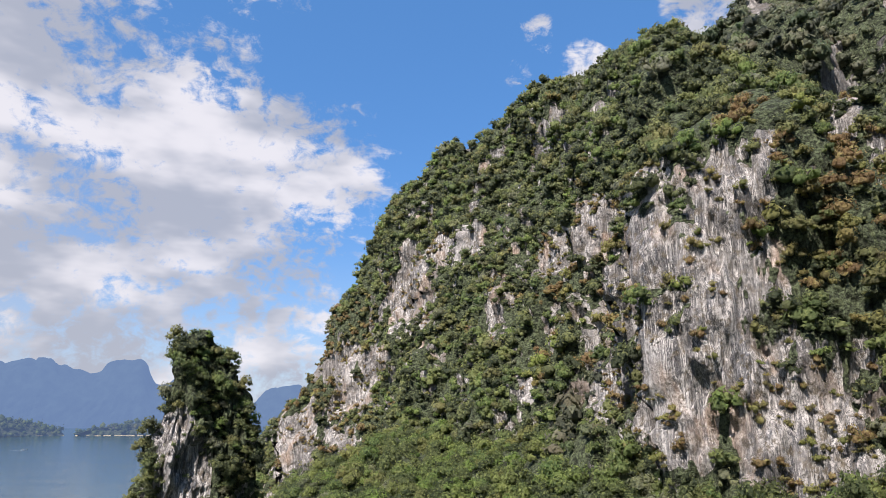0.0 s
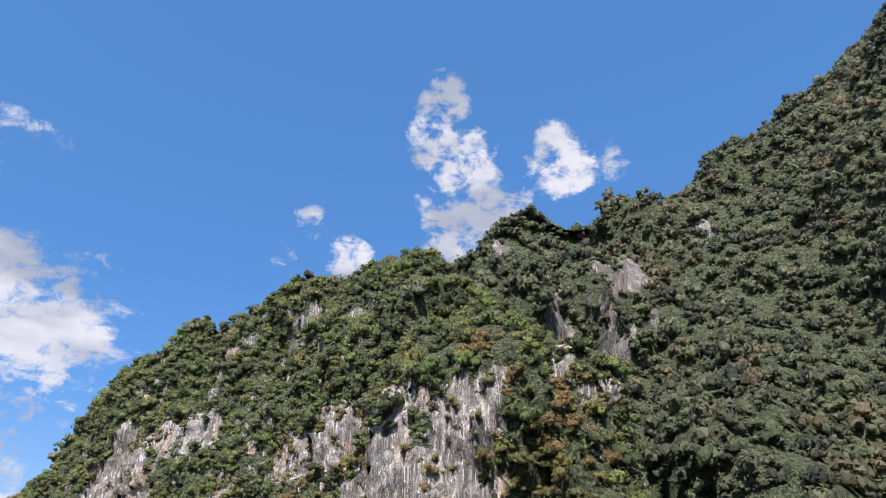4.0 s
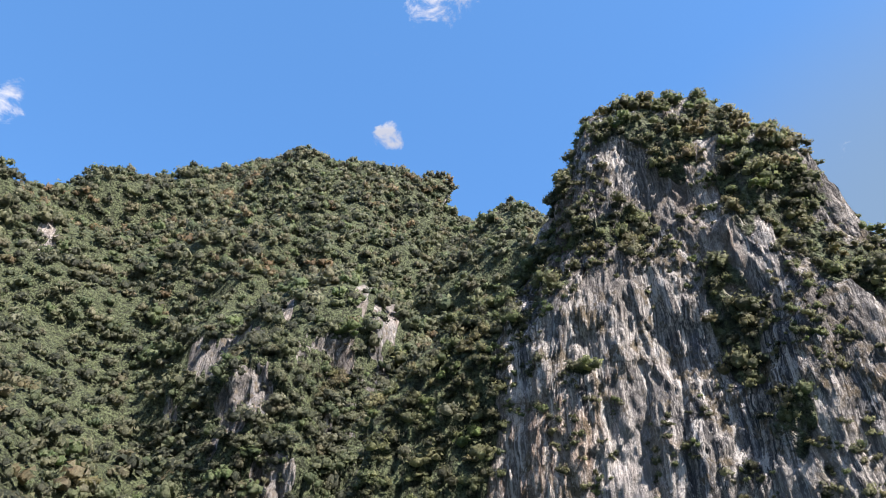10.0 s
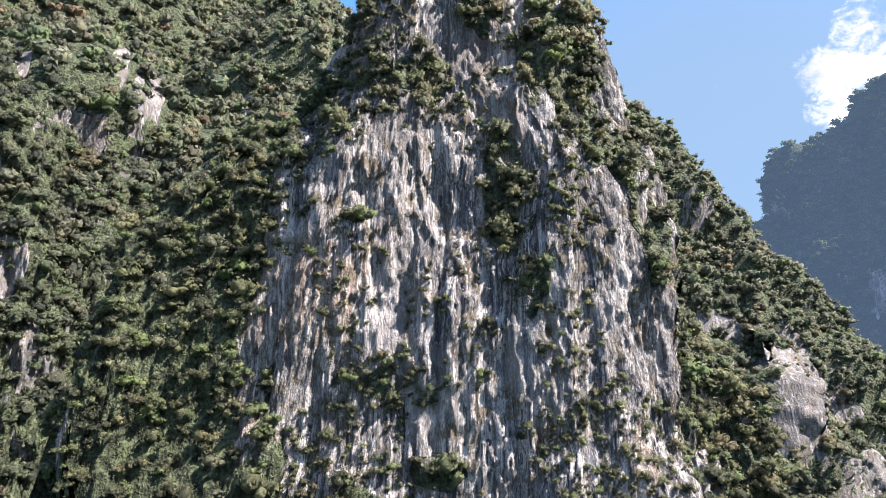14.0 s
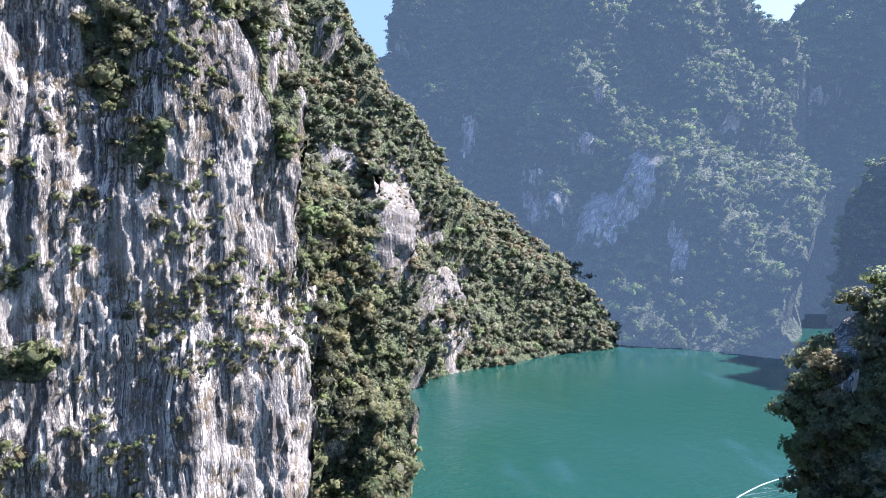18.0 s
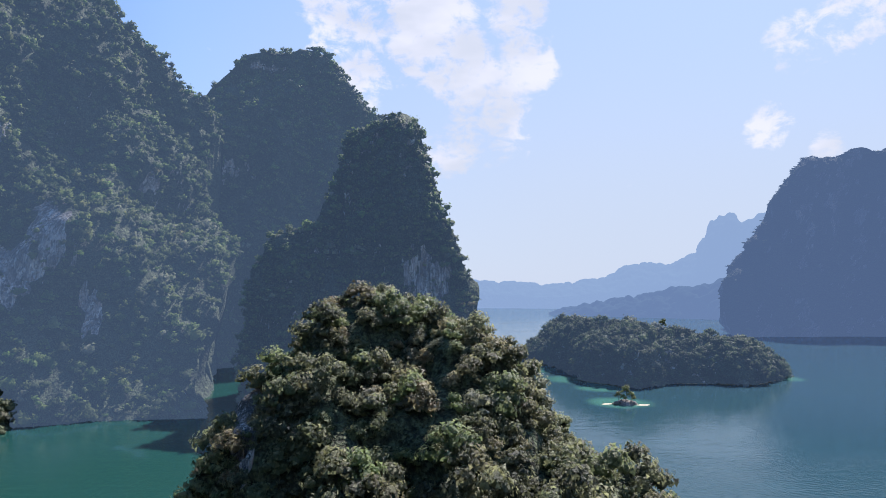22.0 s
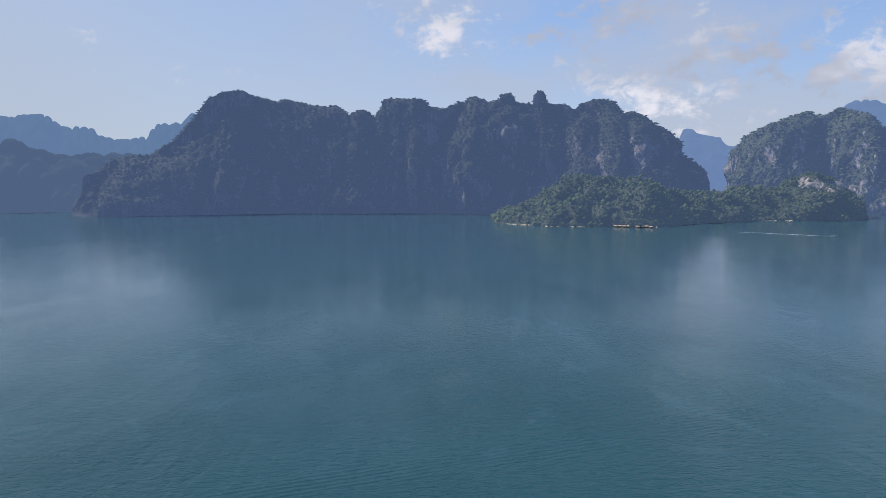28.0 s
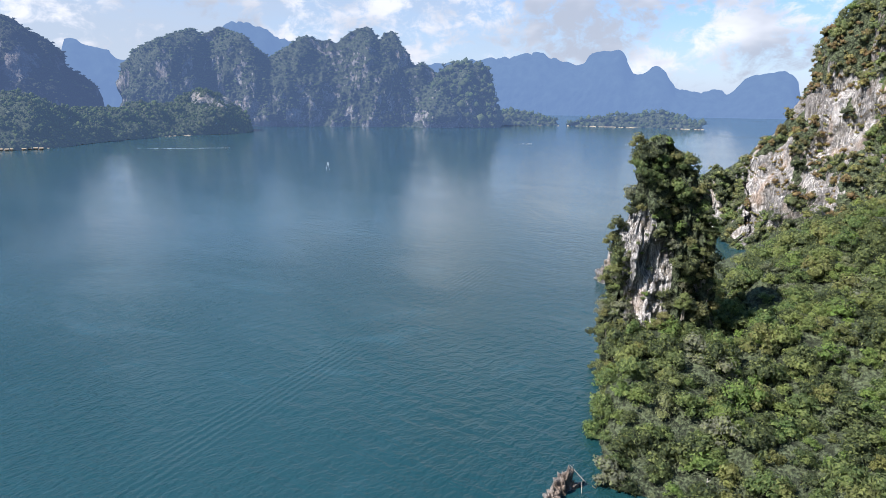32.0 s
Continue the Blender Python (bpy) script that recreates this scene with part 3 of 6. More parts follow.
def forest(name, label, spots, sizes, lod, mat, seed, tall=1.0):
    """Many crowns in one mesh. spots: places of the crowns' feet; sizes: their radii."""
    rng = np.random.RandomState(seed)
    V, F, N, T = [], [], [], []
    kinds = rng.randint(0, 7, len(spots))
    base = 0
    for k in range(7):
        at = np.where(kinds == k)[0]
        if not len(at):
            continue
        v, f, m = crowns(lod)[k]
        turn = rng.uniform(0, 2 * math.pi, len(at))
        c, s = np.cos(turn)[:, None], np.sin(turn)[:, None]
        r = sizes[at][:, None]
        x = (v[None, :, 0] * c - v[None, :, 1] * s) * r + spots[at, 0:1]
        y = (v[None, :, 0] * s + v[None, :, 1] * c) * r + spots[at, 1:2]
        z = v[None, :, 2] * r * tall * rng.uniform(0.8, 1.25, (len(at), 1)) + spots[at, 2:3]
        V.append(np.stack([x, y, z], 2).reshape(-1, 3))
        N.append(np.stack([m[None, :, 0] * c - m[None, :, 1] * s, m[None, :, 0] * s + m[None, :, 1] * c, np.broadcast_to(m[None, :, 2], x.shape)], 2).reshape(-1, 3))
        F.append((f[None] + (np.arange(len(at)) * len(v))[:, None, None] + base).reshape(-1, 3))
        T.append(np.repeat(rng.uniform(0, 1, len(at)), len(v)))
        base += len(at) * len(v)
    me = mesh_from(name, np.vstack(V), np.vstack(F), mat, np.vstack(N), tint=np.concatenate(T))
    return tagged(new(name, me), label, "trees", kind="stuff")


def tube(points, radii, sides=7):
    """A tapered limb along points."""
    P = np.array(points, dtype=float)
    V, F = [], []
    for k, (p, r) in enumerate(zip(P, radii)):
        d = P[min(k + 1, len(P) - 1)] - P[max(k - 1, 0)]
        d /= np.linalg.norm(d) + 1e-9
        a = np.cross(d, (0.3, 0.9, 0.1))
        a /= np.linalg.norm(a)
        w = np.cross(d, a)
        ang = np.arange(sides) * 2 * math.pi / sides
        V.append(p + r * (np.cos(ang)[:, None] * a + np.sin(ang)[:, None] * w))
    for k in range(len(P) - 1):
        for s in range(sides):
            F.append((k * sides + s, k * sides + (s + 1) % sides, (k + 1) * sides + (s + 1) % sides, (k + 1) * sides + s))
    return np.vstack(V), np.array(F)


TREES = {}


def tree_parts(k, lod="near", leaf=None):
    """One kind of tree, one metre in crown radius: its trunk with limbs, and its crown."""
    rng = np.random.RandomState(500 + k)
    lean = rng.normal(0, 0.12, 2)
    top = np.array((lean[0], lean[1], 0.55))
    V, F = tube([(0, 0, -1.3), (lean[0] * 0.3, lean[1] * 0.3, -0.6), (lean[0] * 0.7, lean[1] * 0.7, 0.0), top], (0.085, 0.07, 0.055, 0.03))
    for j in range(4):
        a = rng.uniform(0, 2 * math.pi)
        start = top * rng.uniform(0.35, 0.9) + (0, 0, -0.1)
        v, f = tube([start, start + np.array((math.cos(a) * 0.25, math.sin(a) * 0.25, 0.2)), start + np.array((math.cos(a) * 0.6, math.sin(a) * 0.6, 0.42))], (0.035, 0.025, 0.01), 5)
        F = np.vstack([F, f + len(V)])
        V = np.vstack([V, v])
    trunk = mesh_from("trunk", V, F, BARK)
    v, f, m = crowns(lod)[k]
    leaves = mesh_from("crown", v, f, leaf or LEAF, m, tint=np.zeros(len(v)))
    return trunk, leaves


def plant(spots, sizes, label, rng, group="trees on the near slopes", lod="near", leaf=None):
    """Single trees, each an object with trunk and crown."""
    key = (lod, leaf.name if leaf else "")
    if key not in TREES:
        TREES[key] = [tree_parts(k, lod, leaf) for k in range(7)]
    for p, s in zip(spots, sizes):
        trunk, leaves = TREES[key][rng.randint(7)]
        ob = tagged(new("tree"), label, "tree", group)
        for part_name, me in (("trunk", trunk), ("crown", leaves)):
            new(part_name, me).parent = ob
        ob.matrix_basis = Matrix.LocRotScale(Vector(p), Euler((0, 0, rng.uniform(0, 6.28))), Vector((s, s, s * rng.uniform(0.9, 1.3))))


def beach(name, P, width, seed):
    """A pale ribbon of sand and stones along the foot of a slope, of uneven width."""
    nu = P.shape[1]
    first = np.argmax(P[:, :, 2] > 0.3, axis=0)
    foot = P[first, np.arange(nu)]
    out = foot[:, :2] / np.linalg.norm(foot[:, :2], axis=1)[:, None]
    wide = width * smooth(fbm(foot / (width * 9.0), 3, 0.6, seed + 60), -0.5, 0.6)
    rows = []
    for k, (d, z) in enumerate(((-1.0, -0.5), (-0.6, 0.25), (0.0, 0.9), (0.8, 1.5), (1.5, 0.2))):
        q = np.zeros((nu, 3))
        q[:, :2] = foot[:, :2] + out * (wide * d)[:, None]
        q[:, 2] = z * (0.4 + wide / width) - 0.25
        rows.append(q)
    i = np.arange(5 * nu).reshape(5, nu)
    f = np.stack([i[:-1, :-1], i[:-1, 1:], i[1:, 1:], i[1:, :-1]], 2).reshape(-1, 4)
    tagged(new("shoreline", mesh_from(name + "_shore", np.vstack(rows), f, SAND)), "pale sandy waterline with stones below the trees", "shore", kind="structure")


def fluting(p, seed):
    """The skin of a sheer limestone face: rounded ribs between sharp vertical grooves, broken ledges with undercut lower edges, and rough stone."""
    bent = p + 1.2 * np.stack([vnoise(p / 11.0, seed + 61), vnoise(p / 11.0, seed + 62), np.zeros(len(p))], 1)
    out = np.zeros(len(p))
    for wide, deep in ((13.0, 1.6), (5.2, 1.1), (2.3, 0.75), (1.2, 0.42)):
        out += deep * np.abs(vnoise(bent / wide * (1, 1, 0.045), seed + int(wide * 3))) ** 0.7
    step = p[:, 2] / 13.0 + 1.6 * vnoise(p / 24.0, seed + 71) + 0.5 * vnoise(bent / 4.5 * (1, 1, 0.12), seed + 72)
    step -= np.floor(step)
    out += 0.6 * smooth(vnoise(p / 17.0 * (1, 1, 1.4), seed + 73), -0.15, 0.5) * (1 - step) ** 1.6
    out += 0.35 * np.abs(fbm(p / 4.0 * (1, 1, 0.45), 4, 0.62, seed + 74)) + 0.18 * fbm(p / 0.9, 2, 0.6, seed + 75)
    return out - 2.2


def patches(bare, width):
    """Numbers the joined patches of a grid's bare cells, the small ones left out as -1. Returns the numbers and how many there are."""
    owner = np.where(bare, -2, -1)
    count = 0
    for first in np.where(bare)[0]:
        if owner[first] != -2:
            continue
        owner[first] = -3
        cells = [first]
        for c in cells:
            x = c % width
            for d in ((c - 1 if x else -1), (c + 1 if x < width - 1 else -1), c - width, c + width):
                if 0 <= d < len(owner) and owner[d] == -2:
                    owner[d] = -3
                    cells.append(d)
        owner[cells] = count if len(cells) >= 40 else -1
        count += len(cells) >= 40
    return owner, count


def massif(name, label, stations, nu, nv, mat, seed, big=14.0, mid=6.0, flute=1.5, cliffs=(), bare=0.30, green=(), back=160.0, dome=1.5, split=(0.42, 0.40), trees=None, near=0, near_label="broad-crowned green rainforest tree on steep limestone", tufts=1.0, ribs=0.0, sand=0.0, dry=(), crags=1.0, columns=2.0, low_crowns=1.0, relief=1.0, sheer=0.0, steepen=0.0, unseen=(), spikes=0.0, taper=(1, 1), rounded=False, kind="", category="mountain"):
    """A mountain out of stations: heading in degrees, then the distance of the foot, the distance and height of the
    shoulder, the distance and height of the crest. trees: spacing, crown radius, level of detail, material, label."""
    st = np.array(stations, dtype=float)
    az = np.linspace(st[0, 0], st[-1, 0], nu)
    col = [np.interp(az, st[:, 0], st[:, k]) for k in range(1, 6)]
    w = max(1, nu // (len(st) * 5))
    for k in range(5):
        pad = np.pad(col[k], w, mode="edge")
        col[k] = np.convolve(pad, np.ones(2 * w + 1) / (2 * w + 1), "valid")
    r0, rm, zm, rr, zr = col
    i = np.arange(nu)
    ends = smooth(np.minimum(i if taper[0] else nu, nu - 1 - i if taper[1] else nu) / (0.022 * nu), 0.0, 1.0)
    if spikes:
        line = np.stack([az * 0.65, np.full(nu, seed * 1.7), np.zeros(nu)], 1)
        zr = zr + spikes * (1.3 * np.abs(vnoise(line, seed)) ** 0.6 + 0.6 * np.abs(vnoise(line * 2.7, seed + 1)) ** 0.6 - 0.9)
    zm, zr = zm * ends, zr * ends
    n1, n2 = int(nv * split[0]), int(nv * split[1])
    n3 = nv - n1 - n2
    R, Z = np.zeros((nv, nu)), np.zeros((nv, nu))
    for j in range(nv):
        if j < n1:
            s = j / n1
            R[j] = r0 + (rm - r0) * s ** 1.25
            Z[j] = -4 + (zm + 4) * s
        elif j < n1 + n2:
            s = (j - n1) / n2
            R[j] = rm + (rr - rm) * s
            Z[j] = zm + (zr - zm) * (1 - (1 - s) ** dome)
        else:
            s = (j - n1 - n2) / (n3 - 1)
            R[j] = rr + back * s
            Z[j] = zr + (-6 - zr) * s ** 1.6
    A = np.radians(np.broadcast_to(az, (nv, nu)))
    P = np.stack([R * np.sin(A), R * np.cos(A), Z], 2)

    def normals(P):
        du, dv = np.gradient(P, axis=1), np.gradient(P, axis=0)
        n = np.cross(du, dv)
        n /= np.linalg.norm(n, axis=2)[:, :, None] + 1e-9
        facing = np.where(rounded & (np.arange(nv)[:, None] > n1 + n2 - 4), 0.0, -1.0)
        return n * np.where((n * np.stack([facing * np.sin(A), facing * np.cos(A), np.full_like(A, 0.6)], 2)).sum(2) < 0, -1.0, 1.0)[:, :, None]

    N = normals(P)
    flat = P.reshape(-1, 3)
    lift = big * fbm(flat / (big * 9.0), 3, 0.5, seed) + mid * fbm(flat / (mid * 5.5) * (1, 1, 0.6), 3, 0.55, seed + 9)
    steep = 1 - smooth(np.abs(N[:, :, 2].ravel()), 0.25, 0.7)
    lift += relief * steep * flute * (columns * np.abs(vnoise(flat / (flute * 7.0) * (1, 1, 0.12), seed + 3)) + 1.3 * fbm(flat / (flute * 2.6) * (1, 1, 0.22), 3, 0.6, seed + 5) - 0.9 * np.abs(vnoise(flat / (flute * 1.5) * (1, 1, 0.1), seed + 7)))
    if ribs:
        row = np.repeat(np.arange(nv), nu)
        crest = 1 - 0.9 * np.exp(-((row - n1 - n2) / (0.07 * nv)) ** 2)
        bulge = 2.2 * np.abs(vnoise(flat / (ribs * 4.2) * (1, 1, 0.22), seed + 50)) + 1.0 * np.abs(vnoise(flat / (ribs * 1.7) * (1, 1, 0.35), seed + 51)) - 1.1
        lift += ribs * crest * bulge
    crag = fbm(flat / (flute * 5.5) * (1, 1, 0.7), 5, 0.6, seed + 31)
    edge = 1.3 * np.abs(crag) if crags > 0 else 2.0 * np.abs(crag) - 0.6  # rounded lobes, or sharp ribs between hollows
    lift += steep * flute * (crags * (1.5 * crag + edge) + 0.55 * fbm(flat / flute * (1.1, 1.1, 0.35), 2, 0.6, seed + 33))
    if sheer:
        lift += steep * sheer * fluting(flat / sheer, seed)
    if steepen:
        turn_to = np.degrees(A.ravel())
        for a, z, ha, hz in cliffs:
            d = np.hypot(((turn_to - a + 180) % 360 - 180) / ha, (flat[:, 2] - z) / hz)
            lift += steepen * (flat[:, 2] - z) * (1 - smooth(d, 0.75, 1.35))
    keep = smooth(Z.ravel(), -4, 25) * 0.75 + 0.25
    P = P + N * (lift * keep).reshape(nv, nu, 1)
    N = normals(P)
    # bare rock: by steepness, and on the named faces
    up = N[:, :, 2].ravel()
    flat = P.reshape(-1, 3)
    rag = fbm(flat / 22.0 * (1, 1, 0.36), 4, 0.6, seed + 21)
    ragged = fbm(flat / 7.0 * (1, 1, 0.18), 3, 0.6, seed + 23)
    rock = (1 - smooth(up, bare - 0.14, bare + 0.14)) * smooth(rag, -0.25, 0.25)
    head = np.degrees(np.arctan2(flat[:, 0], flat[:, 1]))
    for a, z, ha, hz in cliffs:
        da = (head - a + 180) % 360 - 180
        d = np.sqrt((da / ha) ** 2 + ((flat[:, 2] - z) / hz) ** 2) + 0.7 * rag + 0.45 * ragged
        rock = np.maximum(rock, 1 - smooth(d, 0.8, 1.15))
    for a, z, ha, hz in green:
        da = (head - a + 180) % 360 - 180
        d = np.sqrt((da / ha) ** 2 + ((flat[:, 2] - z) / hz) ** 2) + 0.7 * rag + 0.45 * ragged
        rock = rock * (1 - 0.6 * (1 - smooth(d, 0.8, 1.15)))
    idx = np.arange(nv * nu).reshape(nv, nu)
    q = np.stack([idx[:-1, :-1], idx[:-1, 1:], idx[1:, 1:], idx[1:, :-1]], 2).reshape(-1, 4)
    # each bare face is a part of its own
    owner = np.full(len(q), -1)
    faces = 0
    if cliffs:
        mid_q = flat[q].mean(1)
        a_q = np.degrees(np.arctan2(mid_q[:, 0], mid_q[:, 1]))
        reach = np.stack([np.hypot(((a_q - a + 180) % 360 - 180) / ha, (mid_q[:, 2] - z) / hz) for a, z, ha, hz in cliffs], 1)
        owner, faces = patches((rock[q].mean(1) > 0.5) & (reach.min(1) < 1.6), nu - 1)
    skin = N.reshape(-1, 3)
    ob = None
    for k in range(-1, faces):
        mine = q[owner == k]
        used, again = np.unique(mine, return_inverse=True)
        me = mesh_from(name if k < 0 else "cliff_face", flat[used], again.reshape(-1, 4), mat, skin[used], rock=rock[used])
        if k < 0:
            ob = tagged(new(name, me), label, category, kind=kind)
        else:
            tagged(new("cliff_face", me), "bare streaked limestone face").parent = ob
    if sand:
        beach(name, P[:n1], sand, seed)
    if trees:
        gap, rad, lod, leaf, tlabel = trees
        over = n3 // 3 if gap > 10 else max(2, n3 // 9)  # rows behind the crest that still carry trees
        rng = np.random.RandomState(seed + 77)
        rows = q.reshape(nv - 1, nu - 1, 4)[: n1 + n2 + over].reshape(-1, 4)
        c = flat[rows]
        area = 0.5 * np.linalg.norm(np.cross(c[:, 2] - c[:, 0], c[:, 3] - c[:, 1]), axis=1)
        bareness = rock[rows].mean(1)
        if rounded:
            bareness[(n1 + n2 - 8) * (nu - 1):] = 0  # the crest is wooded all along
        whole = np.broadcast_to((ends > (0.9 if gap > 10 else -1))[None, 1:], (nv - 1, nu - 1))[: n1 + n2 + over].ravel()
        chance = whole * area / gap ** 2 * (1 - smooth(bareness, 0.42, 0.66)) * (c[:, :, 2].mean(1) > 0.6)
        turn_q = np.degrees(np.arctan2(c[:, 0, 0], c[:, 0, 1]))
        for lo, hi, below in unseen:  # low ground that the walk never sees stays without trees
            chance[(turn_q > lo) & (turn_q < hi) & (c[:, :, 2].mean(1) < below)] = 0
        hits = rng.poisson(chance * 2.4)
        at = np.repeat(np.arange(len(rows)), hits)
        u, v = rng.uniform(0, 1, (2, len(at), 1))
        cc = c[at]
        spot = (cc[:, 0] * (1 - u) + cc[:, 1] * u) * (1 - v) + (cc[:, 3] * (1 - u) + cc[:, 2] * u) * v
        nn = N.reshape(-1, 3)[rows[at, 0]]
        cell = np.floor((spot + rng.uniform(0, gap, 3)) / (gap * 1.02)).astype(np.int64)
        _, pick = np.unique(cell[:, 0] * 73856093 + cell[:, 1] * 19349663 + cell[:, 2] * 83492791, return_index=True)
        spot, nn = spot[pick], nn[pick]
        at = pick
        size = rad * np.clip(np.exp(rng.normal(-0.03, 0.36, len(at))), 0.5, 1.55)
        spot = spot + nn * (size * 0.25)[:, None] - np.array([0, 0, 1]) * (size * 0.35)[:, None]
        if rounded:  # a close row of trees along the crest
            brow = P[n1 + n2 - 6:n1 + n2 + 10, 4:-4:2]
            rim = brow[brow[:, :, 2].argmax(0), np.arange(brow.shape[1])]
            rim = np.concatenate([rim - [0, 0, 1.5], rim * [0.994, 0.994, 1] - [0, 0, 7.0]]) + rng.uniform(-1.5, 1.5, (2 * len(rim), 3))
            spot, size = np.concatenate([spot, rim]), np.concatenate([size, rad * rng.uniform(0.6, 1.05, len(rim))])
        if near:
            reach = np.hypot(spot[:, 0], spot[:, 1])
            order = np.argsort(reach)[:near]
            plant(spot[order], size[order], near_label, rng, "trees of the " + name.replace("_", " "), "near" if gap > 5 or reach[order].max() < 120 else lod, leaf)
            rest = np.ones(len(spot), dtype=bool)
            rest[order] = False
            spot, size = spot[rest], size[rest]
        if dry:
            head = np.degrees(np.arctan2(spot[:, 0], spot[:, 1]))
            rust = np.zeros(len(spot), dtype=bool)
            for a, z, ha, hz in dry:
                rust |= np.hypot((head - a) / ha / 1.35, (spot[:, 2] - z) / hz / 1.35) + 0.5 * fbm(spot / 30.0, 2, 0.5, seed) < 1
            rust &= rng.uniform(0, 1, len(spot)) < 0.75
            forest(name + "_dry_trees", "dry yellowing trees and shrubs beside a cliff", spot[rust], size[rust] * 0.8, lod, LEAF_RUST, seed + 8)
            spot, size = spot[~rust], size[~rust]
        forest(name + "_trees", tlabel, spot, size, lod, leaf, seed + 5, low_crowns)
        # shrubs that cling to the bare faces
        chance = area / (gap * 1.1) ** 2 * 1.2 * tufts * smooth(bareness, 0.35, 0.6) * smooth(fbm(c[:, 0] / 14.0, 3, 0.6, seed + 40), -0.1, 0.5)
        at = np.repeat(np.arange(len(rows)), rng.poisson(chance))
        if len(at) > 3:
            size = rad * 0.40 * np.clip(np.exp(rng.normal(0, 0.35, len(at))), 0.5, 1.7)
            spot = c[at].mean(1) + N.reshape(-1, 3)[rows[at, 0]] * (size * 0.2)[:, None] - np.array([0, 0, 1]) * (size * 0.5)[:, None]
            forest(name + "_shrubs", "dry green shrubs clinging to bare limestone ledges", spot, size, "shrub" if lod in ("near", "close", "mid") else "remote", leaf if kind or not dry else LEAF_RUST, seed + 6)
    return ob

# ---- plan of the mountains ----
# heading; distance of the foot; distance and height of the shoulder; distance and height of the crest
FRONT_FACE = (
    (-16.0, 585, 610, 17, 630, 33),
    (-14.9, 580, 607, 32, 640, 65),
    (-12.3, 575, 603, 49, 650, 99),
    (-10.5, 570, 600, 65, 660, 129),
    (-9.4, 555, 610, 89, 680, 178),
    (-7.0, 513, 603, 101, 680, 202),
    (-5.2, 472, 597, 129, 680, 258),
    (-3.2, 430, 590, 158, 680, 317),
    (-0.1, 390, 540, 173, 640, 346),
    (2.7, 350, 463, 163, 573, 315),
    (8.8, 310, 387, 174, 507, 326),
    (16.0, 270, 310, 175, 440, 318),
    (18.6, 235, 262, 170, 370, 284),
    (20.9, 231, 257, 166, 346, 255),
    (26.9, 227, 251, 162, 322, 231),
    (32.0, 223, 246, 143, 298, 191),
    (33.9, 219, 240, 115, 274, 144),
    (34.6, 215, 235, 98, 250, 115),
    (37.5, 232, 258, 76, 330, 92),
    (41.0, 255, 280, 46, 350, 70),
)
BACK_RIDGE = (
    (14.2, 300, 350, 144, 430, 301),
    (16.2, 302, 354, 150, 440, 322),
    (21.1, 304, 358, 156, 480, 364),
    (23.9, 306, 362, 164, 495, 397),
    (30.9, 308, 366, 172, 510, 438),
    (35.9, 310, 370, 161, 520, 417),
    (39.0, 300, 390, 171, 575, 471),
    (44.8, 297, 393, 181, 623, 485),
    (46.7, 293, 397, 194, 687, 537),
    (53.8, 290, 400, 214, 750, 612),
    (64.6, 280, 400, 252, 900, 795),
    (73.7, 273, 397, 261, 967, 832),
    (81.3, 267, 393, 266, 1033, 800),
    (82.7, 260, 390, 266, 1100, 806),
    (83.1, 260, 390, 280, 1050, 772),
    (88.5, 263, 393, 287, 1000, 762),
    (91.9, 267, 397, 284, 950, 716),
    (98.3, 270, 400, 240, 900, 574),
)
WOODED_BUTTRESS = (
    (63.4, 240, 255, 30, 275, 50),
    (64.6, 212, 240, 110, 262, 153),
    (64.1, 212, 240, 131, 262, 183),
    (65.5, 212, 240, 146, 262, 203),
    (68.2, 212, 240, 154, 262, 214),
    (71.2, 212, 240, 160, 262, 223),
    (73.9, 212, 240, 158, 262, 220),
    (76.0, 212, 240, 145, 262, 202),
    (77.5, 212, 240, 128, 262, 178),
    (78.8, 212, 240, 111, 262, 154),
    (79.8, 240, 255, 30, 275, 50),
)
NEAR_CLIFF = (
    (73.1, 75, 90, 50, 97, 100),
    (76.3, 76, 90, 62, 99, 116),
    (76.9, 77, 91, 72, 101, 128),
    (79.5, 77, 91, 78, 104, 133),
    (82.1, 78, 92, 88, 106, 142),
    (84.8, 79, 92, 99, 108, 152),
    (88.9, 79, 91, 113, 108, 155),
    (92.1, 82, 91, 126, 107, 163),
    (94.2, 84, 91, 140, 106, 172),
    (97.5, 87, 91, 150, 104, 184),
    (99.7, 88, 92, 159, 105, 195),
    (108.1, 88, 93, 158, 106, 195),
    (112.7, 89, 94, 155, 108, 191),
    (117.0, 90, 95, 148, 109, 182),
    (117.9, 93, 98, 146, 110, 180),
    (120.1, 95, 100, 140, 111, 173),
    (120.9, 97, 102, 136, 112, 169),
    (122.8, 99, 105, 125, 113, 155),
    (124.4, 101, 107, 120, 114, 148),
    (124.7, 103, 109, 116, 115, 147),
    (125.1, 122, 127, 104, 133, 127),
)
CLIFF_FLANK = (
    (121.1, 200, 215, 93, 240, 154),
    (124.1, 204, 219, 84, 242, 139),
    (126.8, 207, 222, 75, 244, 125),
    (128.9, 211, 226, 66, 246, 110),
    (130.2, 214, 229, 56, 249, 93),
    (131.9, 218, 233, 44, 251, 73),
    (133.2, 221, 236, 30, 253, 50),
    (133.7, 225, 240, 22, 255, 36),
)
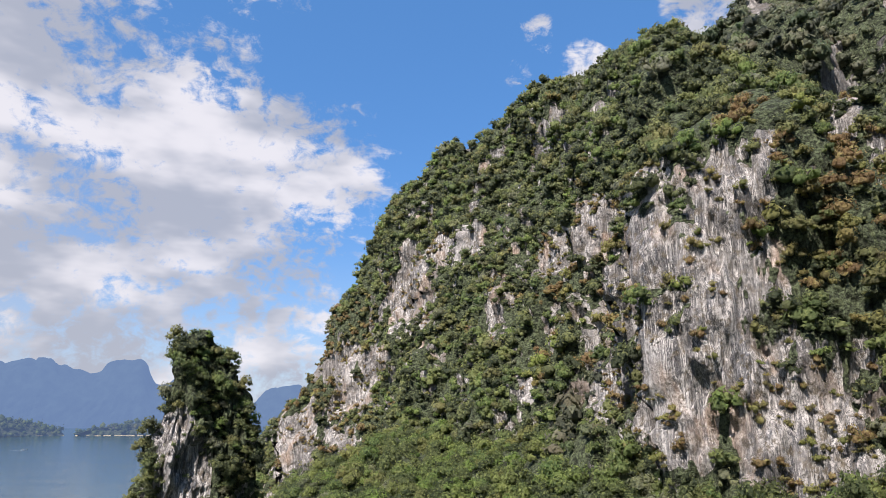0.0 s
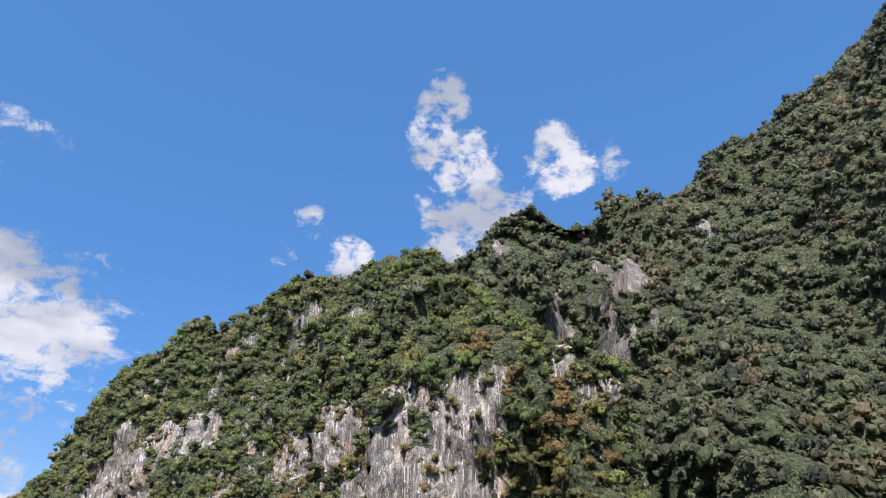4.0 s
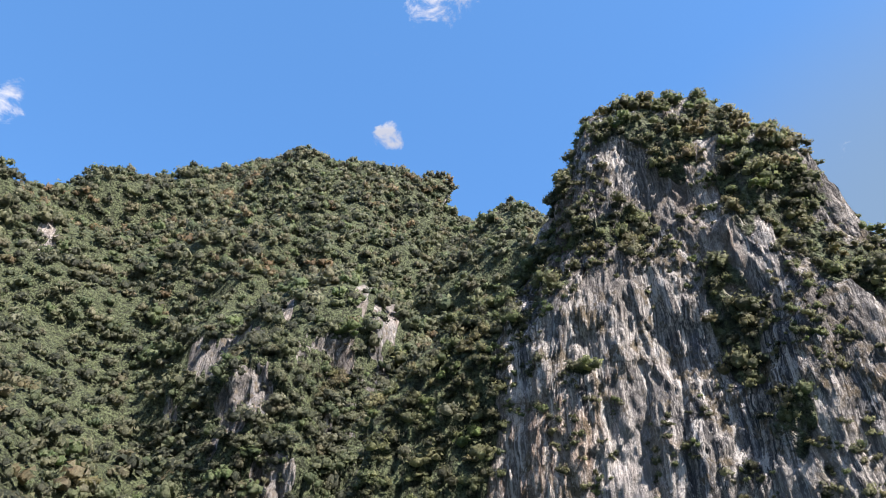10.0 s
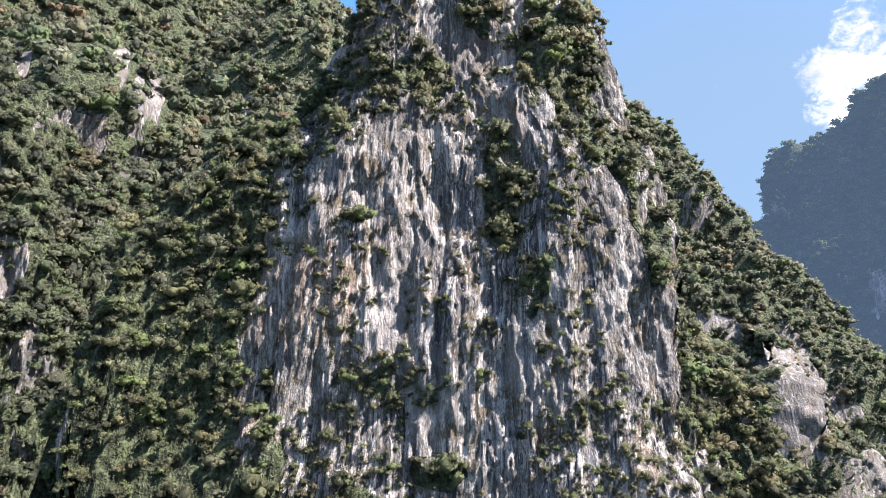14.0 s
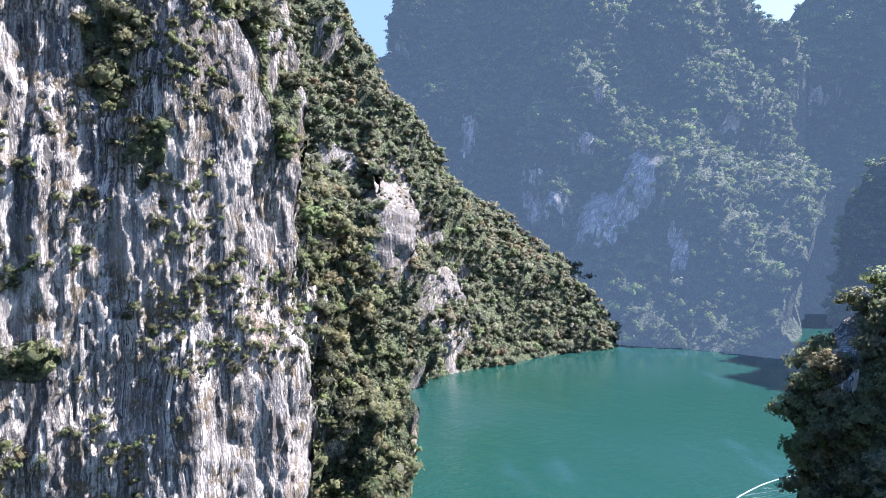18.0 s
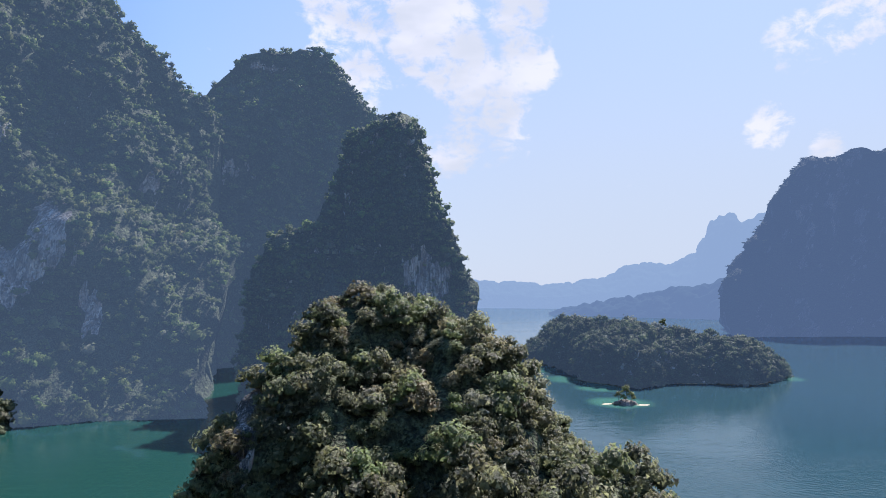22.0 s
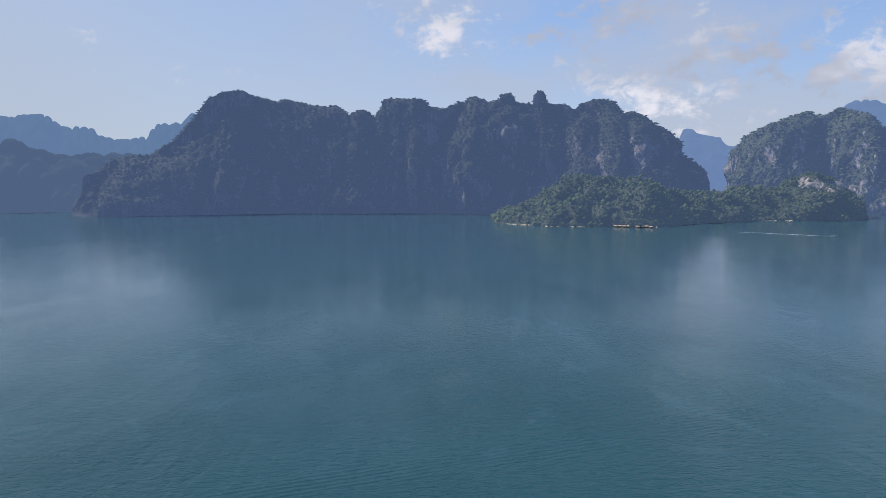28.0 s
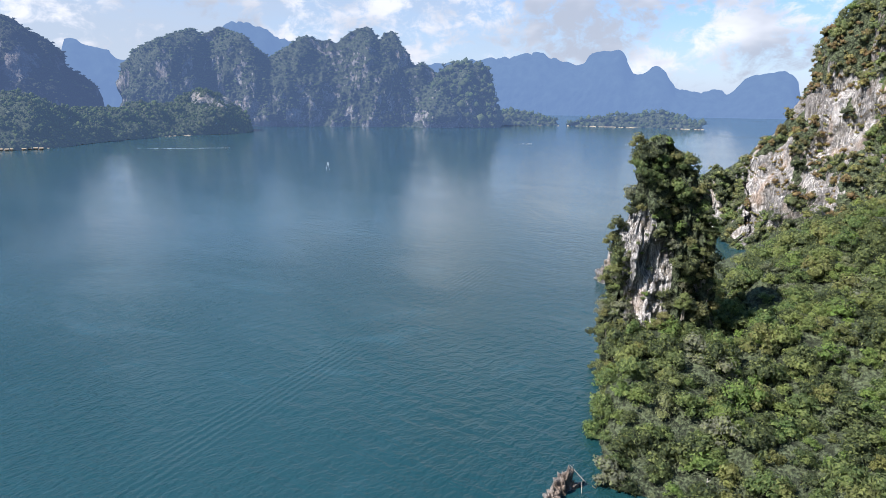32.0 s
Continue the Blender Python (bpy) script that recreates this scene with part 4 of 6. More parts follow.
COVE_SLOPE = (
    (116.0, 420, 520, 196, 720, 491),
    (120.4, 422, 520, 186, 710, 464),
    (123.4, 425, 520, 157, 700, 393),
    (127.6, 428, 520, 127, 690, 317),
    (129.4, 430, 520, 115, 680, 287),
    (130.5, 435, 500, 120, 680, 267),
    (133.1, 471, 531, 109, 692, 238),
    (135.4, 508, 562, 88, 704, 189),
    (139.6, 544, 594, 64, 716, 137),
    (143.5, 580, 625, 48, 728, 101),
    (146.4, 616, 656, 39, 739, 82),
    (149.4, 652, 688, 30, 751, 62),
    (151.6, 689, 719, 17, 763, 35),
    (152.2, 725, 750, 2, 775, 3),
)
COVE_WALL = (
    (129.1, 820, 920, 187, 1060, 375),
    (132.4, 820, 920, 201, 1060, 403),
    (134.1, 800, 910, 255, 1060, 510),
    (134.3, 820, 920, 243, 1060, 486),
    (138.3, 795, 905, 272, 1055, 544),
    (141.5, 790, 900, 286, 1050, 573),
    (146.6, 701, 895, 284, 1045, 568),
    (151.6, 688, 890, 285, 1040, 570),
    (152.9, 685, 890, 276, 1020, 552),
    (156.1, 677, 904, 265, 1028, 530),
    (158.9, 670, 918, 228, 1036, 457),
    (161.3, 664, 932, 200, 1044, 401),
    (163.4, 659, 946, 196, 1052, 392),
    (164.9, 655, 960, 148, 1060, 296),
)
COVE_PEAK = (
    (161.6, 1068, 1128, 174, 1212, 305),
    (163.0, 1065, 1126, 249, 1212, 430),
    (164.3, 1063, 1125, 281, 1212, 484),
    (166.7, 1059, 1124, 311, 1212, 534),
    (168.7, 1057, 1123, 322, 1212, 552),
    (172.6, 1054, 1120, 322, 1212, 552),
    (174.0, 1052, 1119, 298, 1212, 512),
    (176.4, 1048, 1118, 267, 1212, 461),
    (178.3, 1046, 1117, 250, 1212, 432),
    (181.5, 1044, 1116, 171, 1212, 299),
)
COVE_PILLAR = (
    (167.6, 678, 709, 87, 738, 135),
    (169.0, 678, 711, 113, 738, 172),
    (171.4, 681, 711, 124, 736, 187),
    (173.6, 682, 712, 131, 736, 197),
    (175.1, 684, 714, 181, 736, 271),
    (178.3, 685, 714, 209, 736, 309),
    (180.2, 687, 714, 214, 735, 316),
    (181.5, 690, 715, 205, 735, 301),
    (183.2, 690, 717, 159, 735, 237),
    (184.6, 691, 718, 115, 735, 175),
    (186.0, 694, 718, 81, 733, 125),
    (186.5, 696, 720, 51, 733, 82),
)
NEAR_STACK = (
    (165.8, 150, 184, 32, 204, 62),
    (166.5, 144, 178, 43, 205, 80),
    (168.0, 133, 166, 49, 207, 88),
    (170.1, 119, 150, 52, 208, 93),
    (172.9, 108, 138, 56, 210, 100),
    (174.7, 109, 139, 62, 211, 112),
    (176.3, 110, 140, 65, 212, 116),
    (178.1, 112, 141, 66, 213, 118),
    (180.5, 113, 142, 63, 214, 114),
    (184.8, 108, 138, 61, 210, 110),
    (188.7, 104, 131, 57, 203, 103),
    (191.0, 99, 124, 53, 196, 94),
    (193.6, 95, 117, 48, 189, 86),
    (196.8, 91, 111, 42, 183, 75),
    (199.4, 87, 104, 41, 176, 74),
    (201.7, 82, 97, 38, 169, 68),
    (204.4, 78, 90, 33, 162, 59),
)
WOODED_ISLAND = (
    (-169.5, 1135, 1150, 2, 1225, 3),
    (-168.6, 1108, 1123, 19, 1198, 27),
    (-166.7, 1043, 1058, 42, 1133, 58),
    (-164.3, 892, 907, 44, 1030, 62),
    (-159.9, 838, 853, 47, 1030, 65),
    (-158.0, 896, 911, 43, 1030, 59),
    (-154.1, 920, 935, 37, 1030, 51),
    (-151.8, 921, 936, 31, 1030, 43),
    (-149.9, 981, 996, 13, 1071, 17),
    (-149.2, 1031, 1046, 2, 1121, 3),
)
SHADOW_MOUNTAIN = (
    (-152.8, 1770, 1840, 31, 1940, 63),
    (-152.4, 1807, 1876, 93, 1974, 186),
    (-151.3, 1844, 1912, 110, 2008, 220),
    (-149.8, 1881, 1948, 178, 2042, 355),
    (-147.7, 1918, 1985, 243, 2075, 486),
    (-145.8, 1955, 2021, 243, 2109, 485),
    (-144.0, 1992, 2057, 257, 2143, 514),
    (-140.9, 2028, 2093, 252, 2177, 504),
    (-139.0, 2065, 2129, 294, 2211, 588),
    (-138.2, 2102, 2165, 288, 2245, 577),
    (-137.2, 2139, 2202, 215, 2278, 430),
    (-135.6, 2176, 2238, 169, 2312, 338),
    (-132.7, 2213, 2274, 72, 2346, 143),
    (-128.8, 2250, 2310, 7, 2380, 14),
)
EAST_RANGE = (
    (-116.8, 2328, 2392, 65, 2502, 129),
    (-114.2, 2319, 2381, 79, 2491, 159),
    (-111.5, 2310, 2370, 96, 2480, 192),
    (-109.8, 2304, 2363, 117, 2473, 234),
    (-108.1, 2298, 2356, 162, 2466, 325),
    (-106.9, 2294, 2351, 195, 2461, 391),
    (-106.0, 2291, 2347, 208, 2457, 416),
    (-105.0, 2288, 2343, 214, 2453, 429),
    (-103.8, 2283, 2338, 209, 2448, 419),
    (-102.9, 2280, 2334, 203, 2444, 406),
    (-101.3, 2274, 2327, 189, 2437, 378),
    (-100.6, 2272, 2324, 195, 2434, 389),
    (-98.4, 2263, 2314, 187, 2424, 373),
    (-97.5, 2260, 2310, 187, 2420, 374),
    (-96.5, 2260, 2310, 205, 2400, 373),
    (-96.1, 2255, 2305, 193, 2396, 350),
    (-95.5, 2249, 2300, 180, 2392, 327),
    (-95.2, 2246, 2297, 179, 2389, 326),
    (-94.9, 2243, 2295, 199, 2387, 362),
    (-94.2, 2238, 2289, 203, 2383, 370),
    (-93.5, 2230, 2283, 198, 2377, 360),
    (-93.3, 2228, 2281, 187, 2376, 340),
    (-93.0, 2226, 2278, 202, 2374, 368),
    (-92.6, 2223, 2275, 216, 2371, 392),
    (-91.1, 2209, 2263, 217, 2361, 394),
    (-90.7, 2205, 2259, 219, 2358, 398),
    (-89.3, 2193, 2248, 216, 2348, 392),
    (-88.7, 2187, 2243, 200, 2344, 363),
    (-87.2, 2174, 2231, 190, 2334, 345),
    (-86.9, 2172, 2229, 202, 2332, 368),
    (-85.4, 2159, 2217, 204, 2322, 371),
    (-85.3, 2158, 2216, 214, 2322, 389),
    (-84.2, 2149, 2208, 213, 2315, 387),
    (-83.6, 2144, 2203, 206, 2311, 375),
    (-82.7, 2137, 2196, 209, 2305, 379),
    (-82.3, 2134, 2194, 221, 2303, 403),
    (-81.8, 2130, 2190, 222, 2300, 405),
    (-81.3, 2125, 2186, 202, 2296, 367),
    (-79.8, 2113, 2174, 200, 2287, 364),
    (-79.5, 2112, 2173, 221, 2286, 402),
    (-79.1, 2108, 2170, 223, 2283, 405),
    (-78.7, 2104, 2166, 204, 2280, 371),
    (-77.1, 2092, 2155, 201, 2271, 366),
    (-76.4, 2086, 2150, 191, 2266, 348),
    (-76.0, 2084, 2147, 202, 2265, 368),
    (-74.5, 2072, 2136, 201, 2255, 366),
    (-73.3, 2063, 2128, 204, 2248, 371),
    (-72.4, 2056, 2122, 181, 2243, 329),
    (-71.2, 2047, 2113, 174, 2236, 316),
    (-69.8, 2036, 2103, 154, 2228, 279),
    (-68.8, 2028, 2096, 148, 2222, 270),
    (-67.9, 2022, 2090, 108, 2217, 197),
    (-66.2, 2009, 2078, 83, 2207, 151),
    (-65.0, 2000, 2070, 40, 2200, 72),
)
PROMONTORY = (
    (-83.3, 1829, 1864, 1, 2019, 3),
    (-82.3, 1736, 1771, 7, 1926, 19),
    (-79.4, 1675, 1710, 23, 1865, 64),
    (-76.6, 1656, 1691, 38, 1846, 110),
    (-73.7, 1679, 1714, 44, 1869, 125),
    (-70.8, 1669, 1704, 38, 1859, 109),
    (-68.4, 1722, 1757, 32, 1912, 93),
    (-65.5, 1872, 1907, 29, 2062, 84),
    (-63.6, 1947, 1982, 30, 2137, 86),
    (-61.4, 2030, 2065, 30, 2220, 84),
    (-60.0, 2062, 2097, 36, 2252, 103),
    (-58.6, 2068, 2103, 46, 2258, 130),
    (-57.6, 2101, 2136, 41, 2291, 117),
    (-56.4, 2107, 2142, 32, 2297, 93),
    (-55.4, 2142, 2177, 16, 2332, 44),
    (-54.8, 2177, 2212, 1, 2367, 3),
)
NORTH_RANGE = (
    (-64.5, 2600, 2640, 96, 2750, 193),
    (-63.7, 2596, 2636, 119, 2746, 237),
    (-63.1, 2593, 2633, 132, 2742, 264),
    (-62.2, 2588, 2628, 141, 2738, 281),
    (-61.0, 2582, 2622, 142, 2731, 285),
    (-60.3, 2579, 2619, 156, 2728, 313),
    (-59.6, 2576, 2616, 169, 2724, 338),
    (-58.9, 2572, 2612, 172, 2720, 344),
    (-58.3, 2569, 2609, 161, 2717, 322),
    (-57.5, 2565, 2605, 171, 2712, 342),
    (-56.8, 2562, 2602, 179, 2709, 358),
    (-56.1, 2558, 2598, 176, 2705, 351),
    (-55.2, 2553, 2593, 159, 2700, 318),
    (-54.5, 2550, 2590, 142, 2696, 285),
    (-53.1, 2543, 2583, 126, 2689, 251),
    (-51.7, 2535, 2575, 144, 2680, 288),
    (-50.7, 2530, 2570, 161, 2675, 322),
    (-49.7, 2524, 2564, 165, 2669, 330),
    (-48.4, 2517, 2557, 161, 2661, 322),
    (-47.7, 2514, 2554, 153, 2658, 306),
    (-46.5, 2507, 2547, 172, 2650, 344),
    (-45.6, 2502, 2542, 185, 2644, 370),
    (-45.1, 2498, 2538, 188, 2641, 376),
    (-44.6, 2495, 2535, 178, 2638, 355),
    (-44.1, 2493, 2533, 162, 2636, 323),
    (-43.8, 2491, 2531, 177, 2633, 353),
    (-43.2, 2488, 2528, 180, 2630, 360),
    (-42.5, 2483, 2523, 163, 2625, 325),
    (-41.9, 2481, 2521, 136, 2622, 272),
    (-41.2, 2477, 2517, 116, 2618, 233),
    (-40.6, 2473, 2513, 122, 2614, 243),
    (-39.9, 2469, 2509, 110, 2610, 220),
    (-38.9, 2462, 2502, 102, 2602, 203),
    (-37.6, 2455, 2495, 65, 2595, 130),
)
NORTH_TOWER = (
    (-39.4, 2490, 2515, 83, 2590, 139),
    (-38.8, 2490, 2515, 126, 2590, 210),
    (-36.8, 2490, 2515, 142, 2590, 237),
    (-35.2, 2490, 2515, 133, 2590, 221),
    (-34.4, 2490, 2515, 59, 2590, 98),
    (-33.9, 2490, 2515, 2, 2590, 3),
)
LOW_TONGUE = (
    (-38.1, 2680, 2720, 14, 2800, 29),
    (-35.3, 2695, 2732, 25, 2800, 51),
    (-31.9, 2710, 2745, 24, 2800, 48),
    (-30.5, 2725, 2758, 15, 2800, 30),
    (-29.0, 2740, 2770, 2, 2800, 3),
)
FLAT_ISLAND = (
    (-28.3, 2720, 2750, 2, 2720, 3),
    (-26.7, 2696, 2728, 16, 2720, 26),
    (-24.0, 2672, 2706, 26, 2720, 43),
    (-20.9, 2648, 2684, 32, 2720, 54),
    (-19.0, 2624, 2662, 18, 2720, 30),
    (-17.5, 2600, 2640, 2, 2720, 3),
)
TALL_STACK = (
    (-24.1, 275, 280, 20, 292, 27),
    (-23.7, 276, 281, 36, 292, 49),
    (-22.8, 277, 282, 50, 292, 67),
    (-22.2, 278, 283, 67, 292, 89),
    (-21.7, 279, 284, 78, 292, 104),
    (-20.4, 280, 285, 81, 292, 108),
    (-19.7, 281, 286, 80, 292, 106),
    (-19.0, 282, 287, 74, 292, 99),
    (-17.7, 283, 288, 70, 292, 93),
    (-16.8, 284, 289, 62, 292, 82),
    (-15.8, 285, 290, 45, 292, 60),
)
SMALL_STACK = (
    (-18.0, 648, 654, 26, 664, 37),
    (-17.1, 648, 654, 37, 664, 53),
    (-15.9, 648, 654, 42, 664, 60),
    (-15.2, 648, 654, 34, 664, 49),
    (-14.8, 648, 654, 22, 664, 32),
    (-14.3, 648, 654, 3, 664, 5),
)
GAP_RANGE = (
    (-136.4, 2900, 2950, 219, 3100, 437),
    (-133.8, 2879, 2929, 183, 3079, 365),
    (-131.6, 2858, 2908, 152, 3058, 304),
    (-129.8, 2838, 2888, 131, 3038, 262),
    (-126.0, 2817, 2867, 140, 3017, 281),
    (-124.6, 2796, 2846, 121, 2996, 242),
    (-123.6, 2775, 2825, 146, 2975, 292),
    (-122.0, 2754, 2804, 96, 2954, 191),
    (-120.3, 2733, 2783, 139, 2933, 278),
    (-119.0, 2712, 2762, 114, 2912, 228),
    (-116.8, 2692, 2742, 101, 2892, 203),
    (-114.9, 2671, 2721, 113, 2871, 227),
    (-110.0, 2650, 2700, 95, 2850, 189),
)
FAR_WEST = (
    (-177.8, 4000, 4050, 103, 4300, 205),
    (-174.6, 4000, 4050, 95, 4300, 190),
    (-172.5, 4000, 4050, 83, 4300, 166),
    (-170.2, 4000, 4050, 78, 4300, 156),
    (-167.9, 4000, 4050, 69, 4300, 139),
    (-165.5, 4000, 4050, 75, 4300, 150),
    (-163.6, 4000, 4050, 92, 4300, 183),
    (-162.1, 4000, 4050, 107, 4300, 213),
    (-160.7, 4000, 4050, 134, 4300, 269),
    (-159.2, 4000, 4050, 142, 4300, 284),
    (-157.7, 4000, 4050, 138, 4300, 277),
    (-157.0, 4000, 4050, 142, 4300, 284),
    (-156.0, 4000, 4050, 168, 4300, 336),
    (-155.4, 4000, 4050, 177, 4300, 355),
    (-155.0, 4000, 4050, 218, 4300, 436),
    (-154.7, 4000, 4050, 209, 4300, 418),
    (-154.4, 4000, 4050, 261, 4300, 522),
    (-154.2, 4000, 4050, 268, 4300, 536),
    (-154.0, 4000, 4050, 257, 4300, 514),
    (-153.8, 4000, 4050, 279, 4300, 559),
    (-153.4, 4000, 4050, 276, 4300, 551),
    (-153.0, 4000, 4050, 288, 4300, 577),
    (-152.5, 4000, 4050, 279, 4300, 558),
    (-152.1, 4000, 4050, 246, 4300, 491),
    (-151.6, 4000, 4050, 264, 4300, 528),
    (-151.3, 4000, 4050, 264, 4300, 528),
    (-150.9, 4000, 4050, 286, 4300, 572),
    (-150.1, 4000, 4050, 295, 4300, 590),
    (-148.0, 4000, 4050, 272, 4300, 544),
)
WEST_SPUR = (
    (-167.4, 3000, 3050, 2, 3200, 3),
    (-165.5, 2964, 3013, 14, 3159, 29),
    (-163.1, 2927, 2975, 31, 3118, 61),
    (-160.7, 2891, 2938, 43, 3077, 86),
    (-158.2, 2855, 2901, 55, 3036, 110),
    (-156.3, 2818, 2864, 64, 2995, 128),
    (-154.3, 2782, 2826, 74, 2955, 148),
    (-152.6, 2745, 2789, 89, 2914, 178),
    (-151.9, 2709, 2752, 113, 2873, 226),
    (-151.5, 2673, 2715, 128, 2832, 256),
    (-150.9, 2636, 2677, 119, 2791, 238),
    (-148.9, 2600, 2640, 109, 2750, 217),
)
FAR_SOUTH = (
    (-136.8, 3900, 3950, 223, 4200, 446),
    (-133.1, 3900, 3950, 227, 4200, 453),
    (-131.1, 3900, 3950, 294, 4200, 588),
    (-129.3, 3900, 3950, 291, 4200, 581),
    (-126.7, 3900, 3950, 232, 4200, 463),
    (-123.6, 3900, 3950, 242, 4200, 484),
    (-121.5, 3900, 3950, 198, 4200, 397),
    (-117.8, 3900, 3950, 217, 4200, 434),
    (-114.9, 3900, 3950, 172, 4200, 345),
    (-112.4, 3900, 3950, 145, 4200, 291),
    (-110.5, 3900, 3950, 208, 4200, 415),
    (-107.6, 3900, 3950, 233, 4200, 467),
    (-104.7, 3900, 3950, 162, 4200, 323),
)
FAR_NORTH = (
    (-68.9, 4000, 4050, 137, 4300, 274),
    (-68.4, 4000, 4050, 179, 4300, 358),
    (-67.9, 4000, 4050, 199, 4300, 398),
    (-66.8, 4000, 4050, 196, 4300, 392),
    (-66.1, 4000, 4050, 179, 4300, 358),
    (-65.2, 4000, 4050, 179, 4300, 358),
    (-64.3, 4000, 4050, 154, 4300, 308),
    (-60.8, 4000, 4050, 145, 4300, 289),
    (-57.8, 4000, 4050, 171, 4300, 342),
    (-57.3, 4000, 4050, 212, 4300, 424),
    (-56.4, 4000, 4050, 258, 4300, 515),
    (-54.2, 4000, 4050, 256, 4300, 511),
    (-51.6, 4000, 4050, 218, 4300, 435),
    (-47.6, 4000, 4050, 137, 4300, 273),
    (-39.1, 4000, 4050, 148, 4300, 296),
    (-33.2, 4000, 4050, 175, 4300, 350),
    (-30.7, 4000, 4050, 183, 4300, 366),
    (-28.8, 4000, 4050, 158, 4300, 316),
    (-27.5, 4000, 4050, 141, 4300, 282),
    (-26.6, 4000, 4050, 178, 4300, 355),
    (-24.1, 4000, 4050, 190, 4300, 381),
    (-23.1, 4000, 4050, 107, 4300, 215),
    (-21.4, 4000, 4050, 140, 4300, 281),
    (-20.7, 4000, 4050, 134, 4300, 268),
    (-20.0, 4000, 4050, 75, 4300, 149),
    (-15.6, 4000, 4050, 67, 4300, 135),
    (-14.9, 4000, 4050, 107, 4300, 215),
    (-13.4, 4000, 4050, 123, 4300, 246),
    (-10.4, 4000, 4050, 122, 4300, 244),
)
# wooded patches on the near cliff: heading, height, half width in degrees, half height
CLIFF_GREEN = (
    (80, 105, 7, 50), (84.0, 123, 5.5, 28), (116.9, 166, 4.4, 8), (120.3, 152, 3.2, 6), (107.7, 184, 8.3, 5), (97.7, 161, 4.0, 5),
    (103.5, 159, 1.8, 5), (96.0, 134, 2.8, 3), (110.1, 139, 1.6, 9), (124.2, 131, 1.4, 9), (112.4, 124, 1.4, 4), (99.5, 109, 2.0, 3),
    (104.5, 97, 2.4, 2.5), (97.5, 92, 2.8, 4), (89.5, 95, 3.2, 24),
)
# bare faces: heading, height, half width in degrees, half height
FRONT_ROCK = (
    (21.4, 155, 4.00, 18),
    (18.2, 127, 5.91, 21),
    (19.8, 99, 5.23, 19),
    (12.4, 84, 2.64, 15),
    (16.4, 75, 3.12, 13),
    (26.6, 70, 4.52, 21),
    (24.5, 108, 1.75, 12),
    (13.3, 166, 2.36, 14),
    (8.9, 165, 2.20, 11),
    (6.0, 87, 1.16, 8),
    (4.0, 53, 1.59, 11),
    (7.7, 59, 1.79, 13),
    (-3.1, 181, 2.22, 45),
    (-0.4, 208, 2.74, 19),
    (-9.2, 115, 1.41, 19),
    (3.8, 141, 0.72, 23),
    (-12.0, 62, 1.92, 23),
    (-8.4, 95, 1.77, 21),
    (-6.6, 121, 1.18, 16),
    (-13.3, 18, 0.89, 19),
    (-8.8, 55, 1.28, 16),
    (32.1, 193, 1.22, 23),
)
FRONT_DRY = (
    (-9.4, 90, 3.21, 39),
    (-7.9, 141, 2.05, 37),
    (28.9, 151, 3.40, 13),
    (30.6, 125, 4.34, 16),
    (34.3, 109, 4.65, 15),
    (16.9, 132, 2.34, 13),
    (20.3, 111, 2.21, 12),
    (9.7, 112, 2.80, 15),
    (25.0, 178, 2.81, 7),
    (9.3, 142, 2.45, 9),
)
FRONT_GREEN = (
    (30.0, 133, 2.86, 23),
    (33.6, 109, 2.95, 11),
    (24.4, 103, 1.26, 6),
)
BACK_ROCK = (
    (27.5, 368, 1.50, 13),
    (32.9, 292, 0.64, 7),
    (39.6, 314, 1.55, 34),
    (46.9, 369, 1.03, 9),
    (64.1, 259, 0.94, 11),
    (65.8, 259, 0.83, 10),
    (68.4, 282, 0.54, 6),
    (85.5, 308, 1.33, 8),
    (32.7, 242, 1.05, 34),
    (75.5, 296, 0.8, 26),
    (76.9, 280, 0.9, 40),
    (78.3, 300, 0.8, 24),
    (79.6, 308, 0.7, 16),
    (77.3, 231, 0.9, 34),
    (63.4, 262, 2.4, 9),
    (66.2, 118, 4.12, 16),
    (71.2, 127, 2.03, 13),
    (46.9, 386, 1.0, 14),
    (64.0, 246, 1.94, 6),
)
COVE_ROCK = (
    (127.1, 178, 2.71, 14),
    (132.4, 125, 2.38, 36),
    (137.3, 22, 1.53, 24),
    (136.3, 67, 1.83, 21),
    (130.9, 100, 1.44, 20),
)
FLANK_ROCK = (
    (124.8, 63, 1.46, 13),
    (125.3, 88, 1.08, 8),
    (125.1, 50, 2.34, 8),
)
BUTTRESS_ROCK = (
    (65.5, 179, 1.33, 13),
    (68.9, 149, 1.38, 7),
    (66.2, 113, 2.97, 11),
    (71.7, 120, 1.22, 9),
)
PINNACLE_ROCK = (
    (168.9, 83, 1.19, 9),
    (-176.6, 123, 0.89, 6),
)
EAST_ROCK = (
    (-81.8, 269, 0.99, 24),
    (-70.8, 191, 1.15, 45),
    (-74.6, 183, 0.67, 21),
    (-88.5, 268, 0.5, 37),
)
NORTH_ROCK = (
    (-41.2, 39, 0.8, 15),
    (-51.4, 41, 0.55, 21),
    (-58.9, 84, 0.77, 18),
    (-46.7, 50, 0.47, 21),
)
PROMONTORY_ROCK = (
    (-58.4, 101, 1.03, 15),
    (-56.7, 93, 0.88, 14),
)
WALL_ROCK = (
    (145.8, 157, 1.71, 34),
    (150.4, 131, 2.34, 34),
    (153.3, 173, 1.47, 32),
    (155.8, 112, 0.88, 21),
    (149.4, 290, 0.73, 15),
    (148.2, 225, 0.72, 15),
    (138.2, 252, 0.68, 23),
)
PEAK_ROCK = (
    (164.1, 104, 1.21, 40),
    (164.3, 99, 1.04, 39),
)
